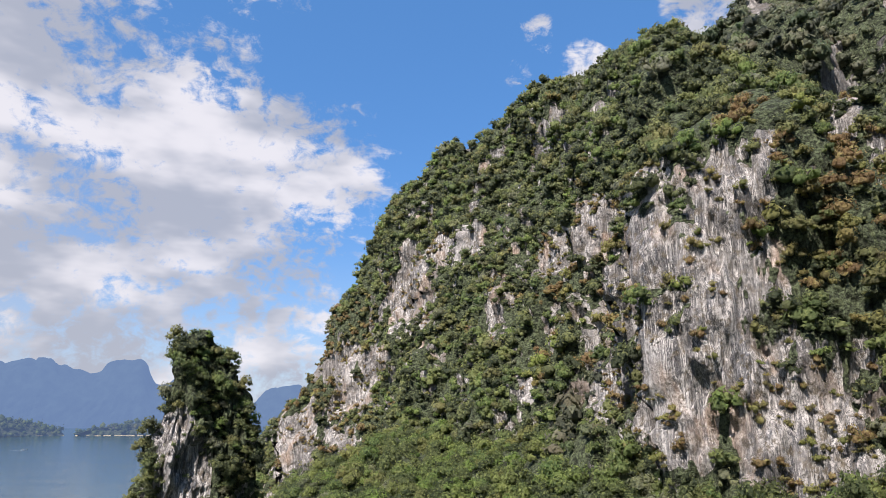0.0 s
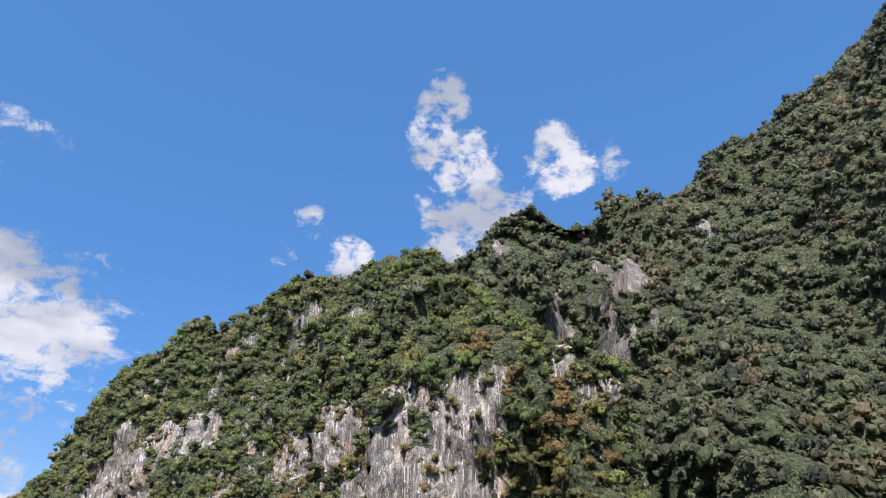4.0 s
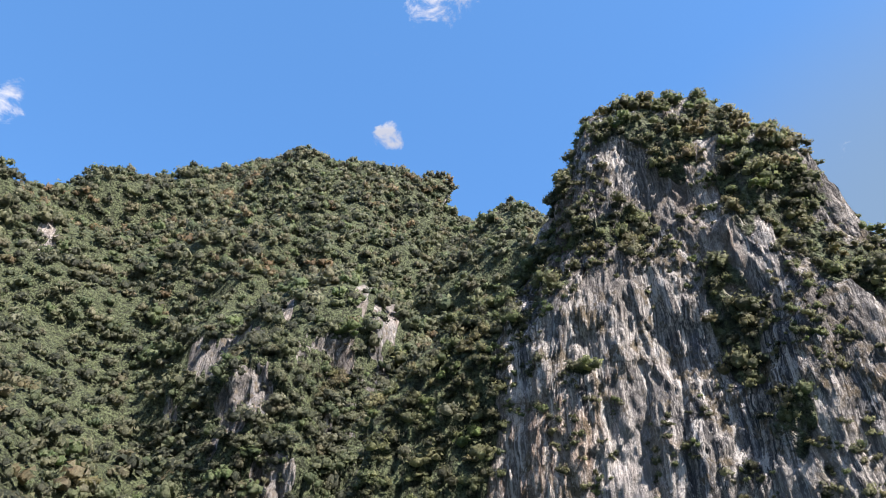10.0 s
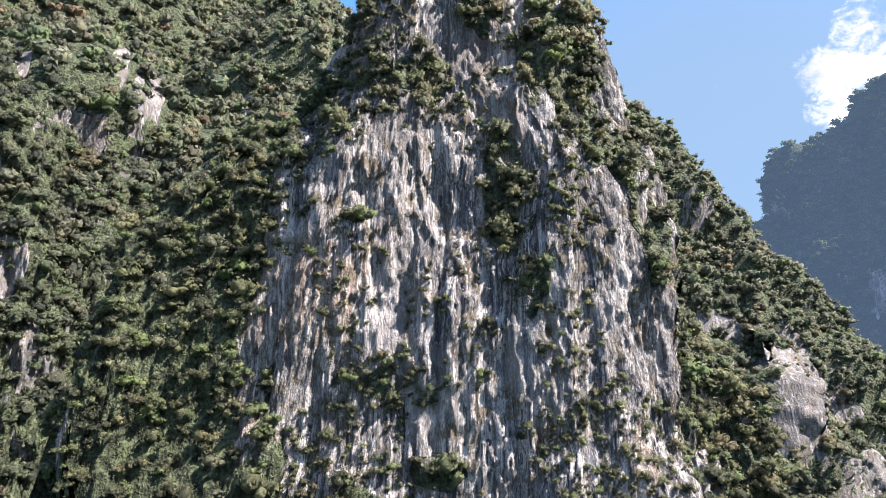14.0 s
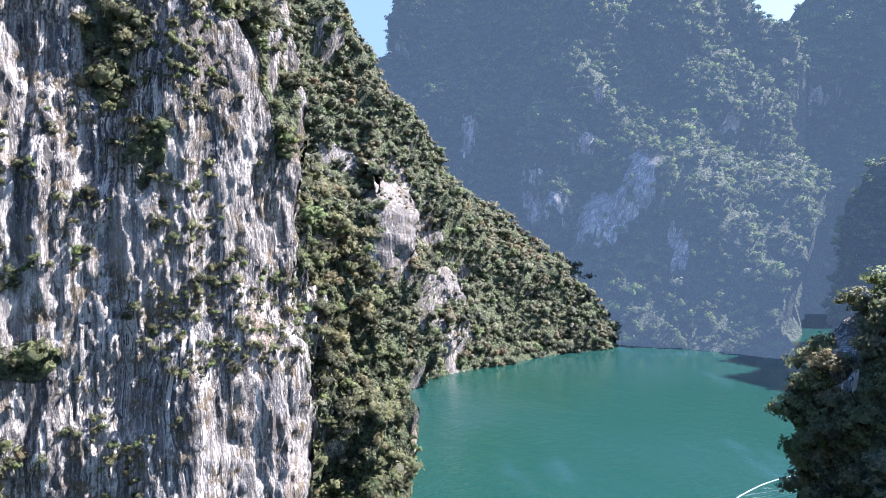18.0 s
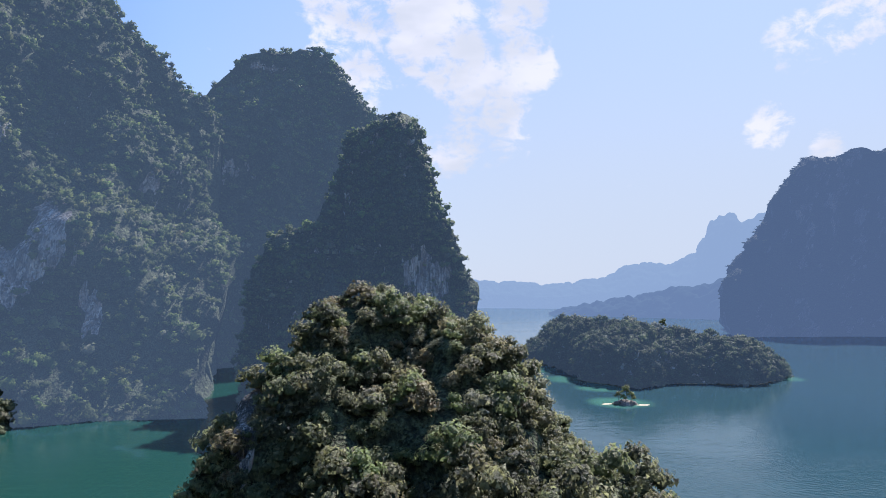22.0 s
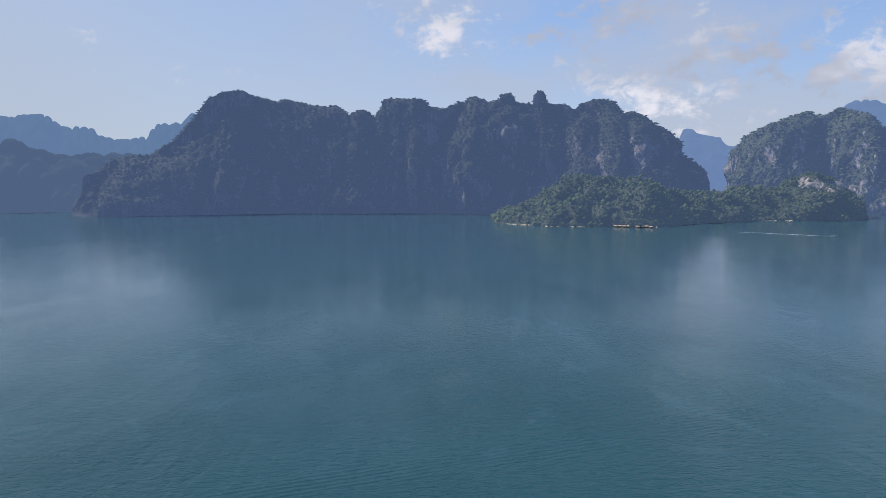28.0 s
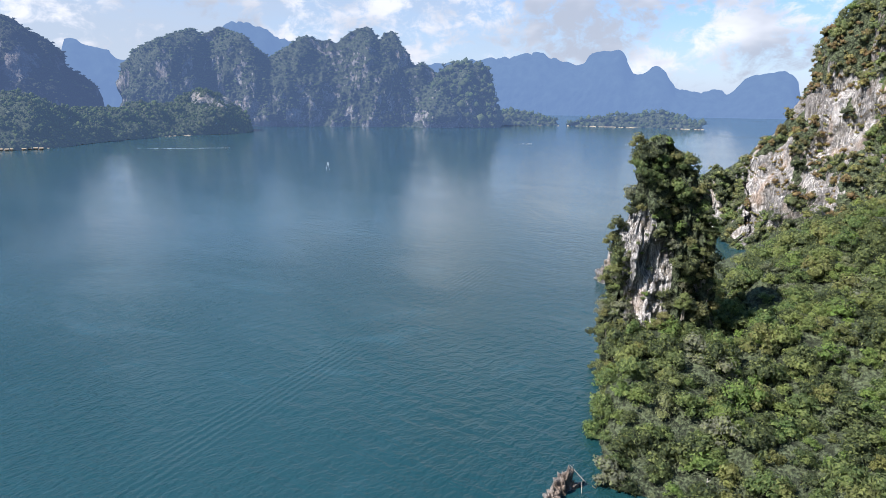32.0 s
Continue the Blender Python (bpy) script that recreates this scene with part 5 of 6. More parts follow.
PILLAR_ROCK = (
    (-177.4, 132, 1.5, 26),
)
STACK_ROCK = (
    (-20.9, 47, 1.41, 25),
    (-21.8, 61, 1.0, 14),
    (-20.7, 47, 1.38, 22),
)
SHORE_SLOPE = (
    (-24.3, 200, 206, 3, 222, 6),
    (-23.3, 193, 225, 12, 262, 16),
    (-21.2, 191, 240, 18, 290, 26),
    (-18, 190, 260, 26, 330, 34),
    (-14, 189, 270, 28, 380, 28),
    (-8, 186, 280, 34, 480, 50),
    (0, 170, 270, 36, 420, 62),
    (10, 150, 220, 34, 300, 60),
    (20, 140, 190, 30, 245, 56),
    (30, 140, 180, 30, 235, 56),
    (40, 140, 180, 30, 235, 56),
)

# ---- lake ----
def lake():
    n = 60
    g = np.linspace(-1, 1, n)
    x, y = np.meshgrid(np.sign(g) * np.abs(g) ** 2.2 * 4900, np.sign(g) * np.abs(g) ** 2.2 * 4900)
    v = np.stack([x.ravel(), y.ravel(), np.zeros(n * n)], 1)
    i = np.arange(n * n).reshape(n, n)
    f = np.stack([i[:-1, :-1], i[:-1, 1:], i[1:, 1:], i[1:, :-1]], 2).reshape(-1, 4)
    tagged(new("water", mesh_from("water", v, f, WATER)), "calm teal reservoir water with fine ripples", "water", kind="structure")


lake()

# ---- mountains ----
WOOD = "dense tropical rainforest canopy in many greens"
massif("cliff_mountain", "steep limestone mountain with white streaked cliff", FRONT_FACE, 420, 240, ROCK, 11, 16, 7, 1.8,
       cliffs=FRONT_ROCK, green=FRONT_GREEN, sheer=1.4, dry=FRONT_DRY, tufts=2.5, bare=0.12, ribs=9, back=200, unseen=((0, 50, 34),),
       trees=(7.7, 4.7, "mid", LEAF, WOOD))
massif("forested_mountain", "high forested karst mountain with pale rock scars", BACK_RIDGE, 300, 190, ROCK_COLD, 23, 22, 14, 2.0,
       cliffs=BACK_ROCK, rounded=True, bare=-0.1, ribs=30, sheer=2.0, steepen=0.12, tufts=0.3, back=300,
       trees=(10.4, 5.9, "far", LEAF_DRY, WOOD))
massif("wooded_buttress", "wooded limestone buttress below the high mountain", WOODED_BUTTRESS, 150, 150, ROCK_COLD, 29, 7, 4, 1.4, cliffs=BUTTRESS_ROCK, ribs=7, sheer=1.4, steepen=0.3, bare=-0.05, back=90, tufts=3.0,
       trees=(6.6, 4.4, "mid", LEAF_DRY, WOOD))
massif("streaked_cliff", "sheer grey limestone cliff with water streaks and tufts", NEAR_CLIFF, 360, 400, ROCK_SHEER, 31, 3.0, 1.0, 0.6, crags=0.1, columns=0.5, relief=0.15, sheer=1.0, taper=(1, 0),
       cliffs=((111, 95, 17, 70), (101, 125, 9, 50), (102.5, 174, 4.2, 12), (107.1, 163, 3.42, 8), (117.1, 138, 5.17, 9), (119.1, 126, 5.25, 13), (91.7, 132, 3.77, 15)), green=CLIFF_GREEN, bare=0.45, back=70, dome=1.8, split=(0.66, 0.2), tufts=3.2,
       trees=(3.0, 1.75, "mid", LEAF_OLIVE, "rainforest trees on a limestone cliff's rim"), near=30, near_label="grey-green tree clinging to a sheer limestone cliff")
massif("cliff_flank", "wooded spur behind the limestone cliff", CLIFF_FLANK, 140, 140, ROCK, 37, 6, 4, 1.4, cliffs=FLANK_ROCK, ribs=6, bare=-0.1, back=50,
       trees=(5.4, 3.6, "mid", LEAF_OLIVE, WOOD))
massif("cove_slope", "forested slope falling to the green cove", COVE_SLOPE, 220, 130, ROCK_COLD, 41, 12, 7, 1.8,
       cliffs=COVE_ROCK, bare=-0.12, ribs=22, sheer=2.0, steepen=0.2, tufts=0.6, back=140,
       trees=(8.6, 5.2, "far", LEAF_DRY, WOOD))
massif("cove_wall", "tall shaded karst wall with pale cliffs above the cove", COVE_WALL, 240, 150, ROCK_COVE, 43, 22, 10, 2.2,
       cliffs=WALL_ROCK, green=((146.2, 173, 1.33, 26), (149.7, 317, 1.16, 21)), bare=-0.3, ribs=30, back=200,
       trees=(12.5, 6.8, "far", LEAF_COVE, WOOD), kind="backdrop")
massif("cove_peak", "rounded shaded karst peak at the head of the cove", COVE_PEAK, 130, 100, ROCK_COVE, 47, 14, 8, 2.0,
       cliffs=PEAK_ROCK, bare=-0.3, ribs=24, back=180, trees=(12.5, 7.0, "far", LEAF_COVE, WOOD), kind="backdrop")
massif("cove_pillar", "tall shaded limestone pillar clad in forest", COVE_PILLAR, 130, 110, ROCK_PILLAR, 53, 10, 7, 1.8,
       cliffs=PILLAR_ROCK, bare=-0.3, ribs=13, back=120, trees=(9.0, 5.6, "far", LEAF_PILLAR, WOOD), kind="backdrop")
massif("wooded_pinnacle", "steep wooded limestone stack beside the lake", NEAR_STACK, 170, 130, ROCK, 59, 3.5, 4, 1.4, ribs=5, split=(0.36, 0.50), bare=-0.3, sand=1.0, back=45,
       trees=(6.2, 4.4, "close", LEAF_OLIVE, WOOD), near=160, cliffs=PINNACLE_ROCK, near_label="olive-green broad-crowned tree on a steep pinnacle")
massif("rock_pinnacle", "slender limestone stack crowned with forest at the shore", TALL_STACK, 140, 140, ROCK_PALE, 61, 4, 2.5, 1.5,
       cliffs=STACK_ROCK, bare=-0.2, back=30, split=(0.6, 0.25), trees=(5.4, 3.6, "close", LEAF, WOOD), near=24, near_label="dense green tree on a slender limestone pinnacle")
massif("rock_stub", "small wooded limestone stack standing in the lake", SMALL_STACK, 60, 60, ROCK_PALE, 67, 3, 2.5, 1.5, cliffs=((-17, 20, 1.2, 16),), bare=0.1, back=22,
       trees=(5.4, 3.6, "far", LEAF, WOOD))
massif("shore_slope", "low forested shore below the white cliff", SHORE_SLOPE, 180, 110, ROCK, 71, 7, 4, 1.0, bare=-0.3, sand=1.2, back=150, unseen=((2, 50, 32),),
       trees=(6.9, 4.7, "close", LEAF_LUSH, WOOD), near=40, near_label="lush broad-crowned tree on the low shore")
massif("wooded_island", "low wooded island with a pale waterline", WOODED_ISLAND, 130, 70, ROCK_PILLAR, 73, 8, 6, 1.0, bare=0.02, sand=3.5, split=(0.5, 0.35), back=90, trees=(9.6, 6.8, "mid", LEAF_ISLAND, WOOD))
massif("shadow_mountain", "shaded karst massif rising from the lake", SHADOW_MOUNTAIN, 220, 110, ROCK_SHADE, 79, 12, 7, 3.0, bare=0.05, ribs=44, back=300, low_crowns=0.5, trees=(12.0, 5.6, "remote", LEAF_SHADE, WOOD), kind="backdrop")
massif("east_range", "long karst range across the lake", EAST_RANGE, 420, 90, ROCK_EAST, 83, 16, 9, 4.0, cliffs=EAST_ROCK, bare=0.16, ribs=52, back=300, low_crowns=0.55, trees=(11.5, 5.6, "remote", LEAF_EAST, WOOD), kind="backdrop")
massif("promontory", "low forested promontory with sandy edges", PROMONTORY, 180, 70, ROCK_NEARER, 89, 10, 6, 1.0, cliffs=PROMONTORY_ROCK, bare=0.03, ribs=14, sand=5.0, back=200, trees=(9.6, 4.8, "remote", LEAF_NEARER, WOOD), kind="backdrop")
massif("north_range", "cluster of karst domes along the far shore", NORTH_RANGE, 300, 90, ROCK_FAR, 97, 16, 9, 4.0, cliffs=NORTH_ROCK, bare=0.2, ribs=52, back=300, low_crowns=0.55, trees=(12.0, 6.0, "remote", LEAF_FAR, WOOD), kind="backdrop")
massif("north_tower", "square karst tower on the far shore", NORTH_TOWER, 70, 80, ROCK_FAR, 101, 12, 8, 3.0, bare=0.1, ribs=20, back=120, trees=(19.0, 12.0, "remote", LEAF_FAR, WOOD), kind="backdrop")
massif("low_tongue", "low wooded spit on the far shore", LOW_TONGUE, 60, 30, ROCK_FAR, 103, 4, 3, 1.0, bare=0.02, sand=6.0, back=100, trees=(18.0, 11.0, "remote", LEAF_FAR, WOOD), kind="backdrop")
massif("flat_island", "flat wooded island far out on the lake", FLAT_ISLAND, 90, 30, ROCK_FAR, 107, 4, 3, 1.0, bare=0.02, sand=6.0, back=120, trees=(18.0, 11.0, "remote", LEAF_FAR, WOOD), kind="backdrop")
# Horizon ranges: haze stands in each material as a blue glow
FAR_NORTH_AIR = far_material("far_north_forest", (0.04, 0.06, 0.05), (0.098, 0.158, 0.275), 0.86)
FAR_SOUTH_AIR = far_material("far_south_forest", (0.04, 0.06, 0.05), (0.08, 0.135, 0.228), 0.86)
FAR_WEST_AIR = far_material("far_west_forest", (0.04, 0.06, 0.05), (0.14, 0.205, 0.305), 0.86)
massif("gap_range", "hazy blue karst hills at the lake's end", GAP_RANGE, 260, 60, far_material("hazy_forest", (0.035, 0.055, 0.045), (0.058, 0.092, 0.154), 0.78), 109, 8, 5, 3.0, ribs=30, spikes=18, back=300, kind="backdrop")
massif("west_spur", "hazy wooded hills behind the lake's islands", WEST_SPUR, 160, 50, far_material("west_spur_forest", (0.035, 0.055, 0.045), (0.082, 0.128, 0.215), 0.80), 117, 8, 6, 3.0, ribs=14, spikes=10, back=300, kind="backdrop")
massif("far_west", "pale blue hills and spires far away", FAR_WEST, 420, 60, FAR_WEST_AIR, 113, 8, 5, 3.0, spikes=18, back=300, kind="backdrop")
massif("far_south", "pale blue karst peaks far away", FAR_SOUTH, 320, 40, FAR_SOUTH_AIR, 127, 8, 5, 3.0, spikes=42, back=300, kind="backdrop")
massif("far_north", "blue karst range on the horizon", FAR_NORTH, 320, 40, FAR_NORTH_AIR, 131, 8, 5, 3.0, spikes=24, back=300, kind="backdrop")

# ---- islets, boats and floating huts ----
def polar(heading, r, z=0.0):
    return np.array((math.sin(radians(heading)) * r, math.cos(radians(heading)) * r, z))


def part(name, V, F, mat, parent, label=""):
    ob = new(name, mesh_from(name, np.asarray(V, dtype=float), np.asarray(F), mat))
    ob.parent = parent
    return tagged(ob, label) if label else ob


def box(x0, y0, z0, x1, y1, z1):
    V = [(x, y, z) for z in (z0, z1) for x, y in ((x0, y0), (x1, y0), (x1, y1), (x0, y1))]
    return V, [(3, 2, 1, 0), (4, 5, 6, 7), (0, 1, 5, 4), (1, 2, 6, 5), (2, 3, 7, 6), (3, 0, 4, 7)]


def loft(sections):
    n = len(sections[0])
    V = np.vstack(sections)
    F = [(k * n + j, k * n + j + 1, (k + 1) * n + j + 1, (k + 1) * n + j) for k in range(len(sections) - 1) for j in range(n - 1)]
    return V, F


ROCKY = limestone_material("waterside_limestone", 0.5, white=0.8)
WOOD_DARK = plain_material("weathered_planks", (0.10, 0.075, 0.05), (0.24, 0.18, 0.12), 2.0, 0.8, (0.4, 4, 4))
WOOD_PALE = plain_material("bleached_dead_wood", (0.30, 0.27, 0.23), (0.52, 0.48, 0.42), 1.5, 0.85, (4, 4, 0.5))
HULL_PAINT = plain_material("white_boat_paint", (0.62, 0.62, 0.60), (0.80, 0.80, 0.78), 1.2, 0.4)
CANVAS = plain_material("pale_canopy_cloth", (0.55, 0.56, 0.58), (0.72, 0.73, 0.74), 1.5, 0.8)
IRON = plain_material("oily_engine_metal", (0.05, 0.05, 0.055), (0.14, 0.13, 0.12), 8.0, 0.45, metal=0.8)
THATCH = plain_material("grey_brown_thatch", (0.20, 0.16, 0.11), (0.38, 0.31, 0.22), 2.5, 0.95, (6, 1, 1))


def foam_material():
    m, g = material("white_foam")
    pos = g.n("ShaderNodeNewGeometry").outputs["Position"]
    k = g.ramp(g.noise(pos, 0.9, 5.0, 0.7), 0.36, 0.56, 0.1, 0.95)
    white = g.n("ShaderNodeBsdfPrincipled", {"Base Color": (0.75, 0.78, 0.78, 1.0), "Roughness": 0.7})
    clear = g.n("ShaderNodeBsdfTransparent")
    g.n("ShaderNodeOutputMaterial", {"Surface": g.n("ShaderNodeMixShader", {0: k, 1: clear.outputs[0], 2: white.outputs[0]}).outputs[0]})
    return m


FOAM = foam_material()


def mound(name, label, place, turn, half_long, half_wide, high, seed, rough=0.35, mat=None, category="islet", lean=0.0):
    """A rocky hump with a jagged skin, standing on the lake's bed."""
    nu, nv = 64, 22
    a = np.linspace(0, 2 * math.pi, nu, endpoint=False)
    V = []
    for j in range(nv):
        s = j / (nv - 1)
        rad = 1 - s ** 1.7
        z = high * (1 - (1 - s) ** 1.5) if s > 0.12 else -1.5 + s * 12.0
        V.append(np.stack([np.cos(a) * rad * half_long + lean * s * half_long, np.sin(a) * rad * half_wide, np.full(nu, z)], 1))
    V = np.vstack(V)
    k = fbm(V / (half_wide * 0.8), 4, 0.6, seed)
    crag = np.abs(fbm(V / (half_wide * 0.3) * (1, 1, 0.4), 3, 0.6, seed + 4))
    V[:, :2] *= (1 + rough * k + 0.4 * rough * crag)[:, None]
    V[:, 2] *= np.where(V[:, 2] > 0, 1 + rough * 1.4 * k + rough * 0.8 * crag, 1.0)
    c, s = math.cos(turn), math.sin(turn)
    W = np.stack([V[:, 0] * c - V[:, 1] * s, V[:, 0] * s + V[:, 1] * c, V[:, 2]], 1) + place
    i = np.arange(nv * nu).reshape(nv, nu)
    F = np.stack([i[:-1], np.roll(i[:-1], -1, 1), np.roll(i[1:], -1, 1), i[1:]], 2).reshape(-1, 4)
    return tagged(new(name, mesh_from(name, W, F, mat or ROCKY, rock=np.ones(len(W)))), label, category)


def spit(place, turn, half_long, half_wide, seed):
    nu = 48
    a = np.linspace(0, 2 * math.pi, nu, endpoint=False)
    wob = 1 + 0.25 * fbm(np.stack([np.cos(a) * 1.5, np.sin(a) * 1.5, a * 0], 1), 3, 0.5, seed)
    V = [np.stack([np.cos(a) * half_long * k * wob, np.sin(a) * half_wide * k * wob, np.full(nu, z)], 1) for k, z in ((1.0, -0.5), (0.8, 0.15), (0.45, 0.5), (0.02, 0.6))]
    V = np.vstack(V)
    c, s = math.cos(turn), math.sin(turn)
    W = np.stack([V[:, 0] * c - V[:, 1] * s, V[:, 0] * s + V[:, 1] * c, V[:, 2]], 1) + place
    i = np.arange(4 * nu).reshape(4, nu)
    F = np.stack([i[:-1], np.roll(i[:-1], -1, 1), np.roll(i[1:], -1, 1), i[1:]], 2).reshape(-1, 4)
    return tagged(new("sand_spit", mesh_from("sand_spit", W, F, SAND)), "small pale spit of sand beside a wooded islet", "sand", kind="structure")


def islets():
    rng = np.random.RandomState(900)
    # wooded islet off the larger island's point
    h, r = -161.1, 731
    mound("rock_islet", "tiny rocky islet carrying a clump of tall trees", polar(h, r), radians(18), 13, 8, 3.5, 901)
    spit(polar(h + 1.5, r), radians(20), 9, 5, 902)
    spit(polar(h - 1.35, r - 4), radians(20), 8, 4, 903)
    spots = [polar(h + d, r + e, z) for d, e, z in ((-0.5, 0, 8), (0.1, 2, 12), (0.5, -2, 8), (-0.1, -3, 6), (0.75, 1, 5))]
    plant(spots, (5.2, 6.4, 5.0, 4.2, 3.6), "dark green tree on a tiny rocky islet", rng, "trees on the islets")
    # bare rock far out with a few bushes
    h, r = -128.3, 1190
    mound("rock_islet", "long low rock islet with scattered bushes", polar(h, r), radians(38), 24, 9, 6.5, 905)
    spots = [polar(h + d, r, z) for d, z in ((-0.75, 6), (-0.5, 8), (-0.2, 8), (0.05, 8.5), (0.3, 7), (0.55, 5), (-0.35, 7))]
    plant(spots, (2.6, 3.2, 3.0, 3.6, 3.0, 2.4, 2.8), "dark bush on a low rock islet", rng, "bushes on the rock islet")
    # crags at the foot of the shore
    mound("rock_outcrop", "jagged grey limestone outcrop rising from the lake", polar(-26.9, 194), radians(70), 4.4, 2.2, 4.0, 911, 0.6, category="rock")
    mound("rock_outcrop", "small jagged grey rock in the lake", polar(-27.9, 189), radians(40), 2.6, 1.6, 2.4, 912, 0.6, category="rock")
    mound("rock_outcrop", "pale limestone outcrop at a stack's foot with bushes", polar(-23.9, 452), radians(60), 10, 6, 13.0, 913, 0.45, category="rock")
    plant([polar(-23.9, 450, 11), polar(-23.5, 455, 12), polar(-24.2, 452, 8)], (3.0, 3.4, 2.4), "olive bush on a limestone outcrop", rng, "bushes on the outcrop")
    # taller trees that stand out of the larger island
    spots = [polar(a, rr, z) for a, rr, z in ((-158.1, 1100, 63), (-154.6, 1085, 52), (-160.6, 1110, 58), (-163.4, 1120, 56))]
    plant(spots, (8.0, 8.0, 6.5, 6.0), "tall tree standing above an island's forest", rng, "tall trees on the island")


def dead_trunk(place, height, radius, lean, label):
    ob = tagged(new("dead_trunk"), label, "dead tree")
    d = np.array((math.cos(lean[0]) * lean[1], math.sin(lean[0]) * lean[1], 1.0))
    pts = [d * height * s + (0.12 * math.sin(5 * s), 0.1 * math.cos(4 * s), 0) for s in np.linspace(0, 1, 7)]
    part("trunk", *tube(pts, radius * np.linspace(1.0, 0.45, 7)), WOOD_PALE, ob)
    for k, s in enumerate((0.6, 0.75, 0.86)):
        a = 2.1 * k + lean[0]
        b = d * height * s
        part("branch", *tube([b, b + np.array((math.cos(a), math.sin(a), 0.7)) * height * 0.05, b + np.array((math.cos(a), math.sin(a), 1.2)) * height * 0.11], (radius * 0.35, radius * 0.25, radius * 0.08), 5), WOOD_PALE, ob)
    ob.matrix_basis = Matrix.Translation(Vector(place))


def dead_trunks():
    dead_trunk(polar(-6.9, 432, 36), 24, 0.55, (1.0, 0.05), "bleached dead tree trunk standing above the forest")
    dead_trunk(polar(-14.3, 200, 0), 9, 0.28, (2.0, 0.08), "bleached dead trunk standing at the waterline")
    dead_trunk(polar(-25.3, 193, -1.5), 6, 0.16, (0.5, 0.05), "thin bare pole standing in the lake")
    dead_trunk(polar(-24.9, 200, -0.5), 6, 0.22, (3.6, 0.9), "fallen pale trunk leaning over the waterline")
    dead_trunk(polar(-13.2, 205, 1), 7, 0.2, (0.2, 0.25), "bleached dead trunk leaning over the shore")


def longtail(place, bearing, length=11.0):
    """A slim boat with a raised bow, a canopy on posts and an engine on the stern."""
    ob = tagged(new("longtail_boat"), "slim white longtail boat under way with a pale canopy", "boat", "boats on the lake")
    out, inn = [], []
    for s in np.linspace(-1, 1, 15):
        w = 0.85 * (1 - abs(s) ** 3.2 * (0.96 if s > 0 else 0.45))
        top = 0.55 + 0.95 * max(0, s) ** 3 + 0.15 * max(0, -s) ** 2
        x = s * length / 2
        keel = -0.2 + 0.75 * max(0, s) ** 4
        out.append(np.array([(x, -w, top), (x, -w * 0.8, keel + 0.25), (x, 0, keel), (x, w * 0.8, keel + 0.25), (x, w, top), (x, w * 0.88, top), (x, w * 0.7, keel + 0.32), (x, 0, keel + 0.3), (x, -w * 0.7, keel + 0.32), (x, -w * 0.88, top), (x, -w, top)]))
    part("hull", *loft(out), HULL_PAINT, ob, "white painted hull with a raised bow")
    roof = [np.array([(x, -1.0 + 2.0 * j / 8, 2.05 + 0.22 * math.sin(math.pi * j / 8) + dz) for j in range(9)]) for x, dz in ((-2.9, 0), (1.6, 0), (1.6, -0.06), (-2.9, -0.06), (-2.9, 0))]
    part("canopy", *loft(roof), CANVAS, ob, "pale arched canopy")
    for x in (-2.7, -0.6, 1.4):
        for y in (-0.78, 0.78):
            part("post", *tube([(x, y, 0.5), (x, y, 2.08)], (0.03, 0.03), 6), IRON, ob)
    for x in (-1.9, -0.7, 0.6, 1.9):
        part("bench", *box(x - 0.15, -0.7, 0.42, x + 0.15, 0.7, 0.48), WOOD_DARK, ob)
    engine = part("engine", *box(-length / 2 + 0.1, -0.25, 0.75, -length / 2 + 0.8, 0.25, 1.3), IRON, ob, "dark oily engine")
    part("shaft", *tube([(-length / 2 + 0.1, 0, 0.9), (-length / 2 - 3.2, 0, -0.15)], (0.05, 0.03), 6), IRON, engine)
    ob.matrix_basis = Matrix.Translation(Vector(place)) @ Matrix.Rotation(radians(90 - bearing), 4, "Z")


def wake(points, widths, label="white foaming wake on the lake"):
    """A ribbon of foam on the water along points."""
    P = np.array(points)[:, :2]
    rng = np.random.RandomState(len(P))
    t = np.linspace(0, 1, len(P))
    u = np.linspace(0, 1, 60)
    Q = np.stack([np.interp(u, t, P[:, 0]), np.interp(u, t, P[:, 1])], 1)
    pad = np.pad(Q, ((8, 8), (0, 0)), mode="reflect", reflect_type="odd")
    Q = np.stack([np.convolve(pad[:, k], np.ones(17) / 17, "valid") for k in (0, 1)], 1)
    d = np.gradient(Q, axis=0)
    d /= np.linalg.norm(d, axis=1)[:, None]
    n = np.stack([-d[:, 1], d[:, 0]], 1)
    w = np.interp(u, np.linspace(0, 1, len(widths)), widths)[:, None] * rng.uniform(0.6, 1.2, (60, 1)) * 0.5
    mid = np.hstack([Q, np.full((60, 1), 0.10)])
    V = np.vstack([np.hstack([Q - n * w, np.full((60, 1), 0.03)]), mid, np.hstack([Q + n * w, np.full((60, 1), 0.03)])])
    i = np.arange(180).reshape(3, 60)
    F = np.stack([i[:-1, :-1], i[:-1, 1:], i[1:, 1:], i[1:, :-1]], 2).reshape(-1, 4)
    tagged(new("wake", mesh_from("wake", V, F, FOAM)), label, "foam", kind="stuff")


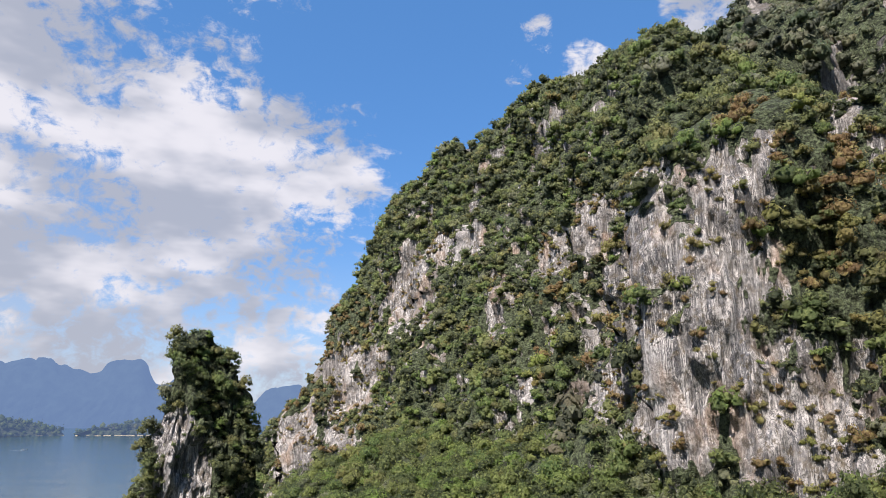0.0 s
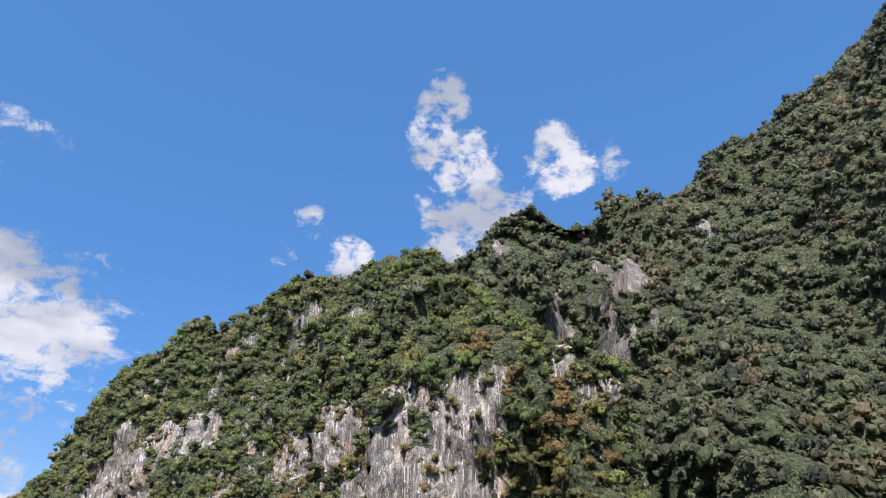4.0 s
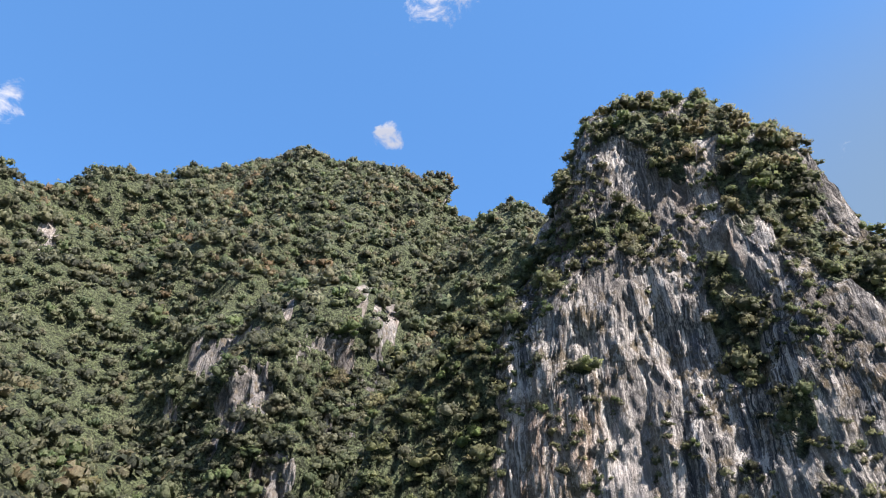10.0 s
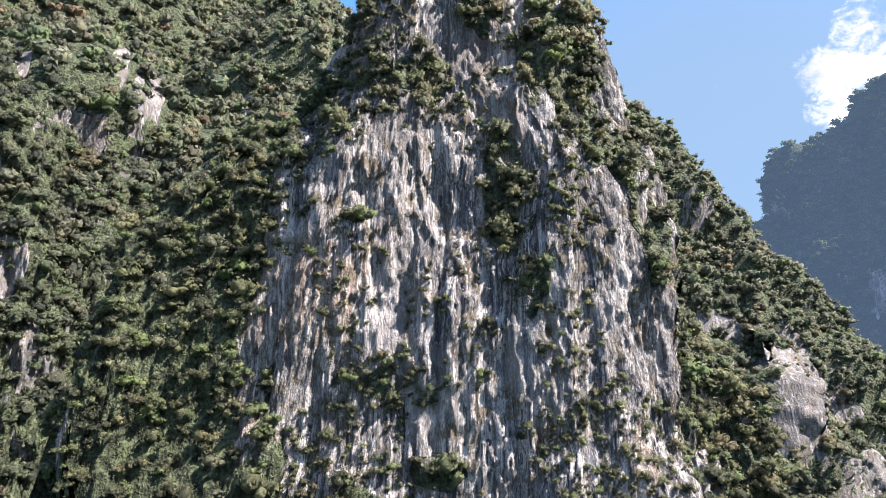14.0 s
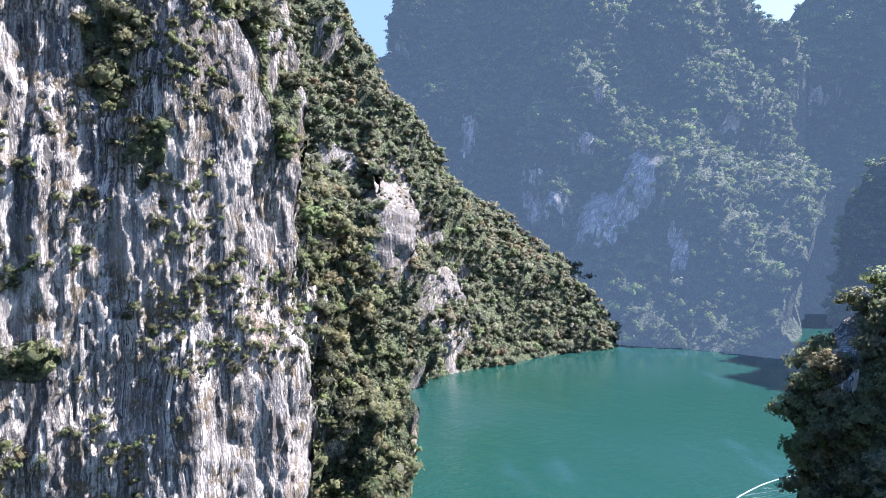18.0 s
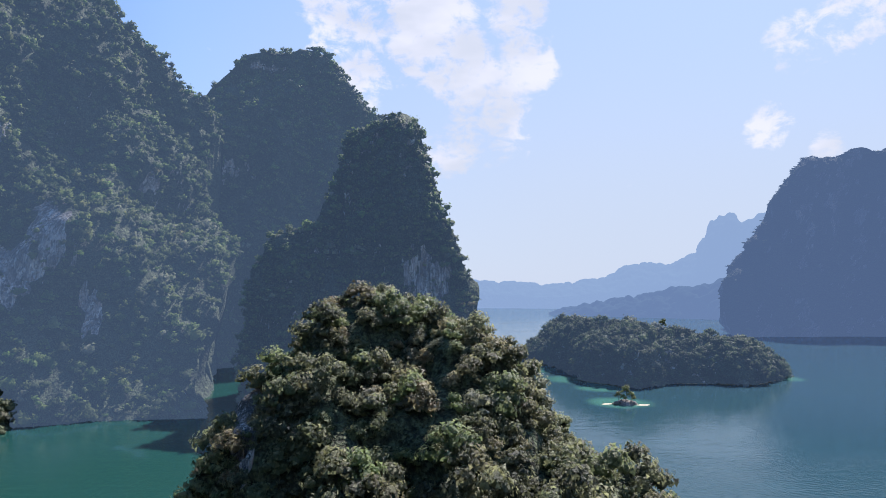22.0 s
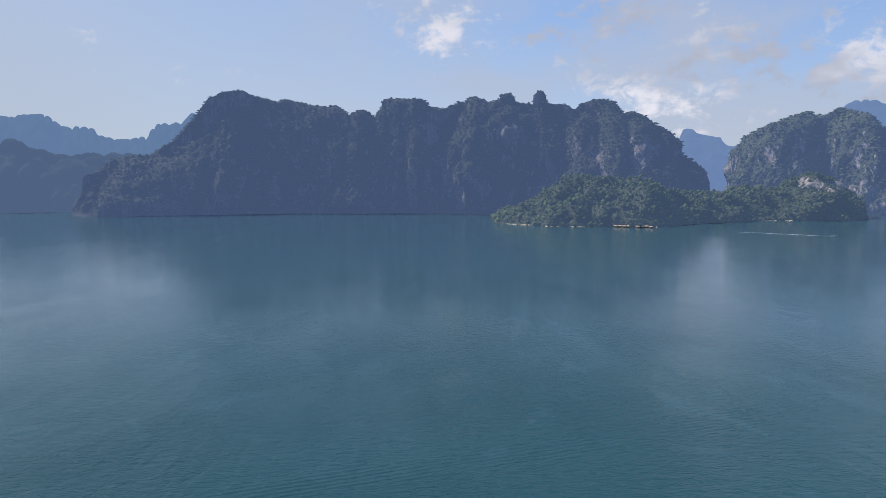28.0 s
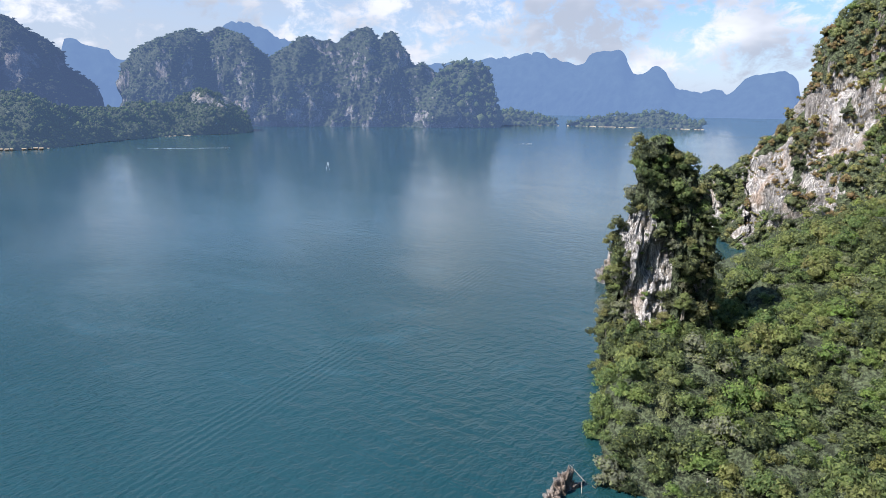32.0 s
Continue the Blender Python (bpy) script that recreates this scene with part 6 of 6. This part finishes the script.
def boats():
    # coming head on, with a wake opening behind it
    c = polar(-48.7, 1200)
    away = -polar(-48.7, 1.0)
    side = np.array((away[1], -away[0], 0))
    longtail(c, -48.7, 12)
    for k in (-1, 1):
        wake([c - away * 4 + side * k * 0.8, c + away * 50 + side * k * 1.5, c + away * 120 + side * k * 3.2], (0.5, 0.35, 0.12))
    for h, r, bearing, tail in ((-56.8, 1582, 38, 190), (-31.4, 1699, 55, 30), (-22.5, 1747, 70, 30)):
        c = polar(h, r)
        d = np.array((math.sin(radians(bearing)), math.cos(radians(bearing)), 0))
        longtail(c, bearing)
        wake([c - d * 5, c - d * tail * 0.5, c - d * tail], (3.2, 2.6, 0.8))
    wake([polar(158.6, 272), polar(159.0, 280), polar(160.4, 300), polar(162.0, 321), polar(163.8, 339), polar(165.5, 351), polar(167.6, 362)], (0.5, 0.5, 0.45, 0.4), "thin white wake curving across the green cove")


def raft_house():
    """A hut of planks with a thatched roof on a floating deck."""
    ob = tagged(new("raft_house"), "small plank hut with thatched roof on a floating deck", "raft house", "floating huts by the wooded shore")
    part("deck", *box(-5.5, -4, 0.1, 5.5, 4, 0.5), WOOD_DARK, ob)
    for y in (-3, 0, 3):
        part("float", *tube([(-5.4, y, 0.0), (5.4, y, 0.0)], (0.4, 0.4), 8), IRON, ob)
    part("wall", *box(-3.6, -2.2, 0.5, 3.6, 2.6, 3.0), WOOD_DARK, ob)
    roof = [np.array([(x, -3.2, 2.8), (x, 0.2, 4.9), (x, 3.6, 2.8), (x, 3.6, 2.6), (x, 0.2, 4.6), (x, -3.2, 2.6), (x, -3.2, 2.8)]) for x in (-4.3, 0, 4.3)]
    part("roof", *loft(roof), THATCH, ob, "grey-brown thatched gable roof")
    part("door", *box(-0.5, -2.26, 0.5, 0.5, -2.203, 2.5), WOOD_PALE, ob)
    for x in (-2.2, 2.2):
        part("window", *box(x - 0.5, -2.25, 1.4, x + 0.5, -2.203, 2.3), IRON, ob)
    for x in (-4.0, 4.0):
        part("post", *tube([(x, -3.0, 0.5), (x, -3.0, 2.75)], (0.07, 0.07), 6), WOOD_PALE, ob)
    return ob


def raft_village():
    first = raft_house()
    for k in range(9):
        h = -72.9 + 0.36 * k
        m = Matrix.Translation(Vector(polar(h, 1668 + 5 * math.sin(k * 2.1)))) @ Matrix.Rotation(radians(-h + 180 + 5 * math.sin(k * 3.7)), 4, "Z")
        if k:
            copy_thing(first, m)
        else:
            start = m
    first.matrix_basis = start


islets()
dead_trunks()
boats()
raft_village()
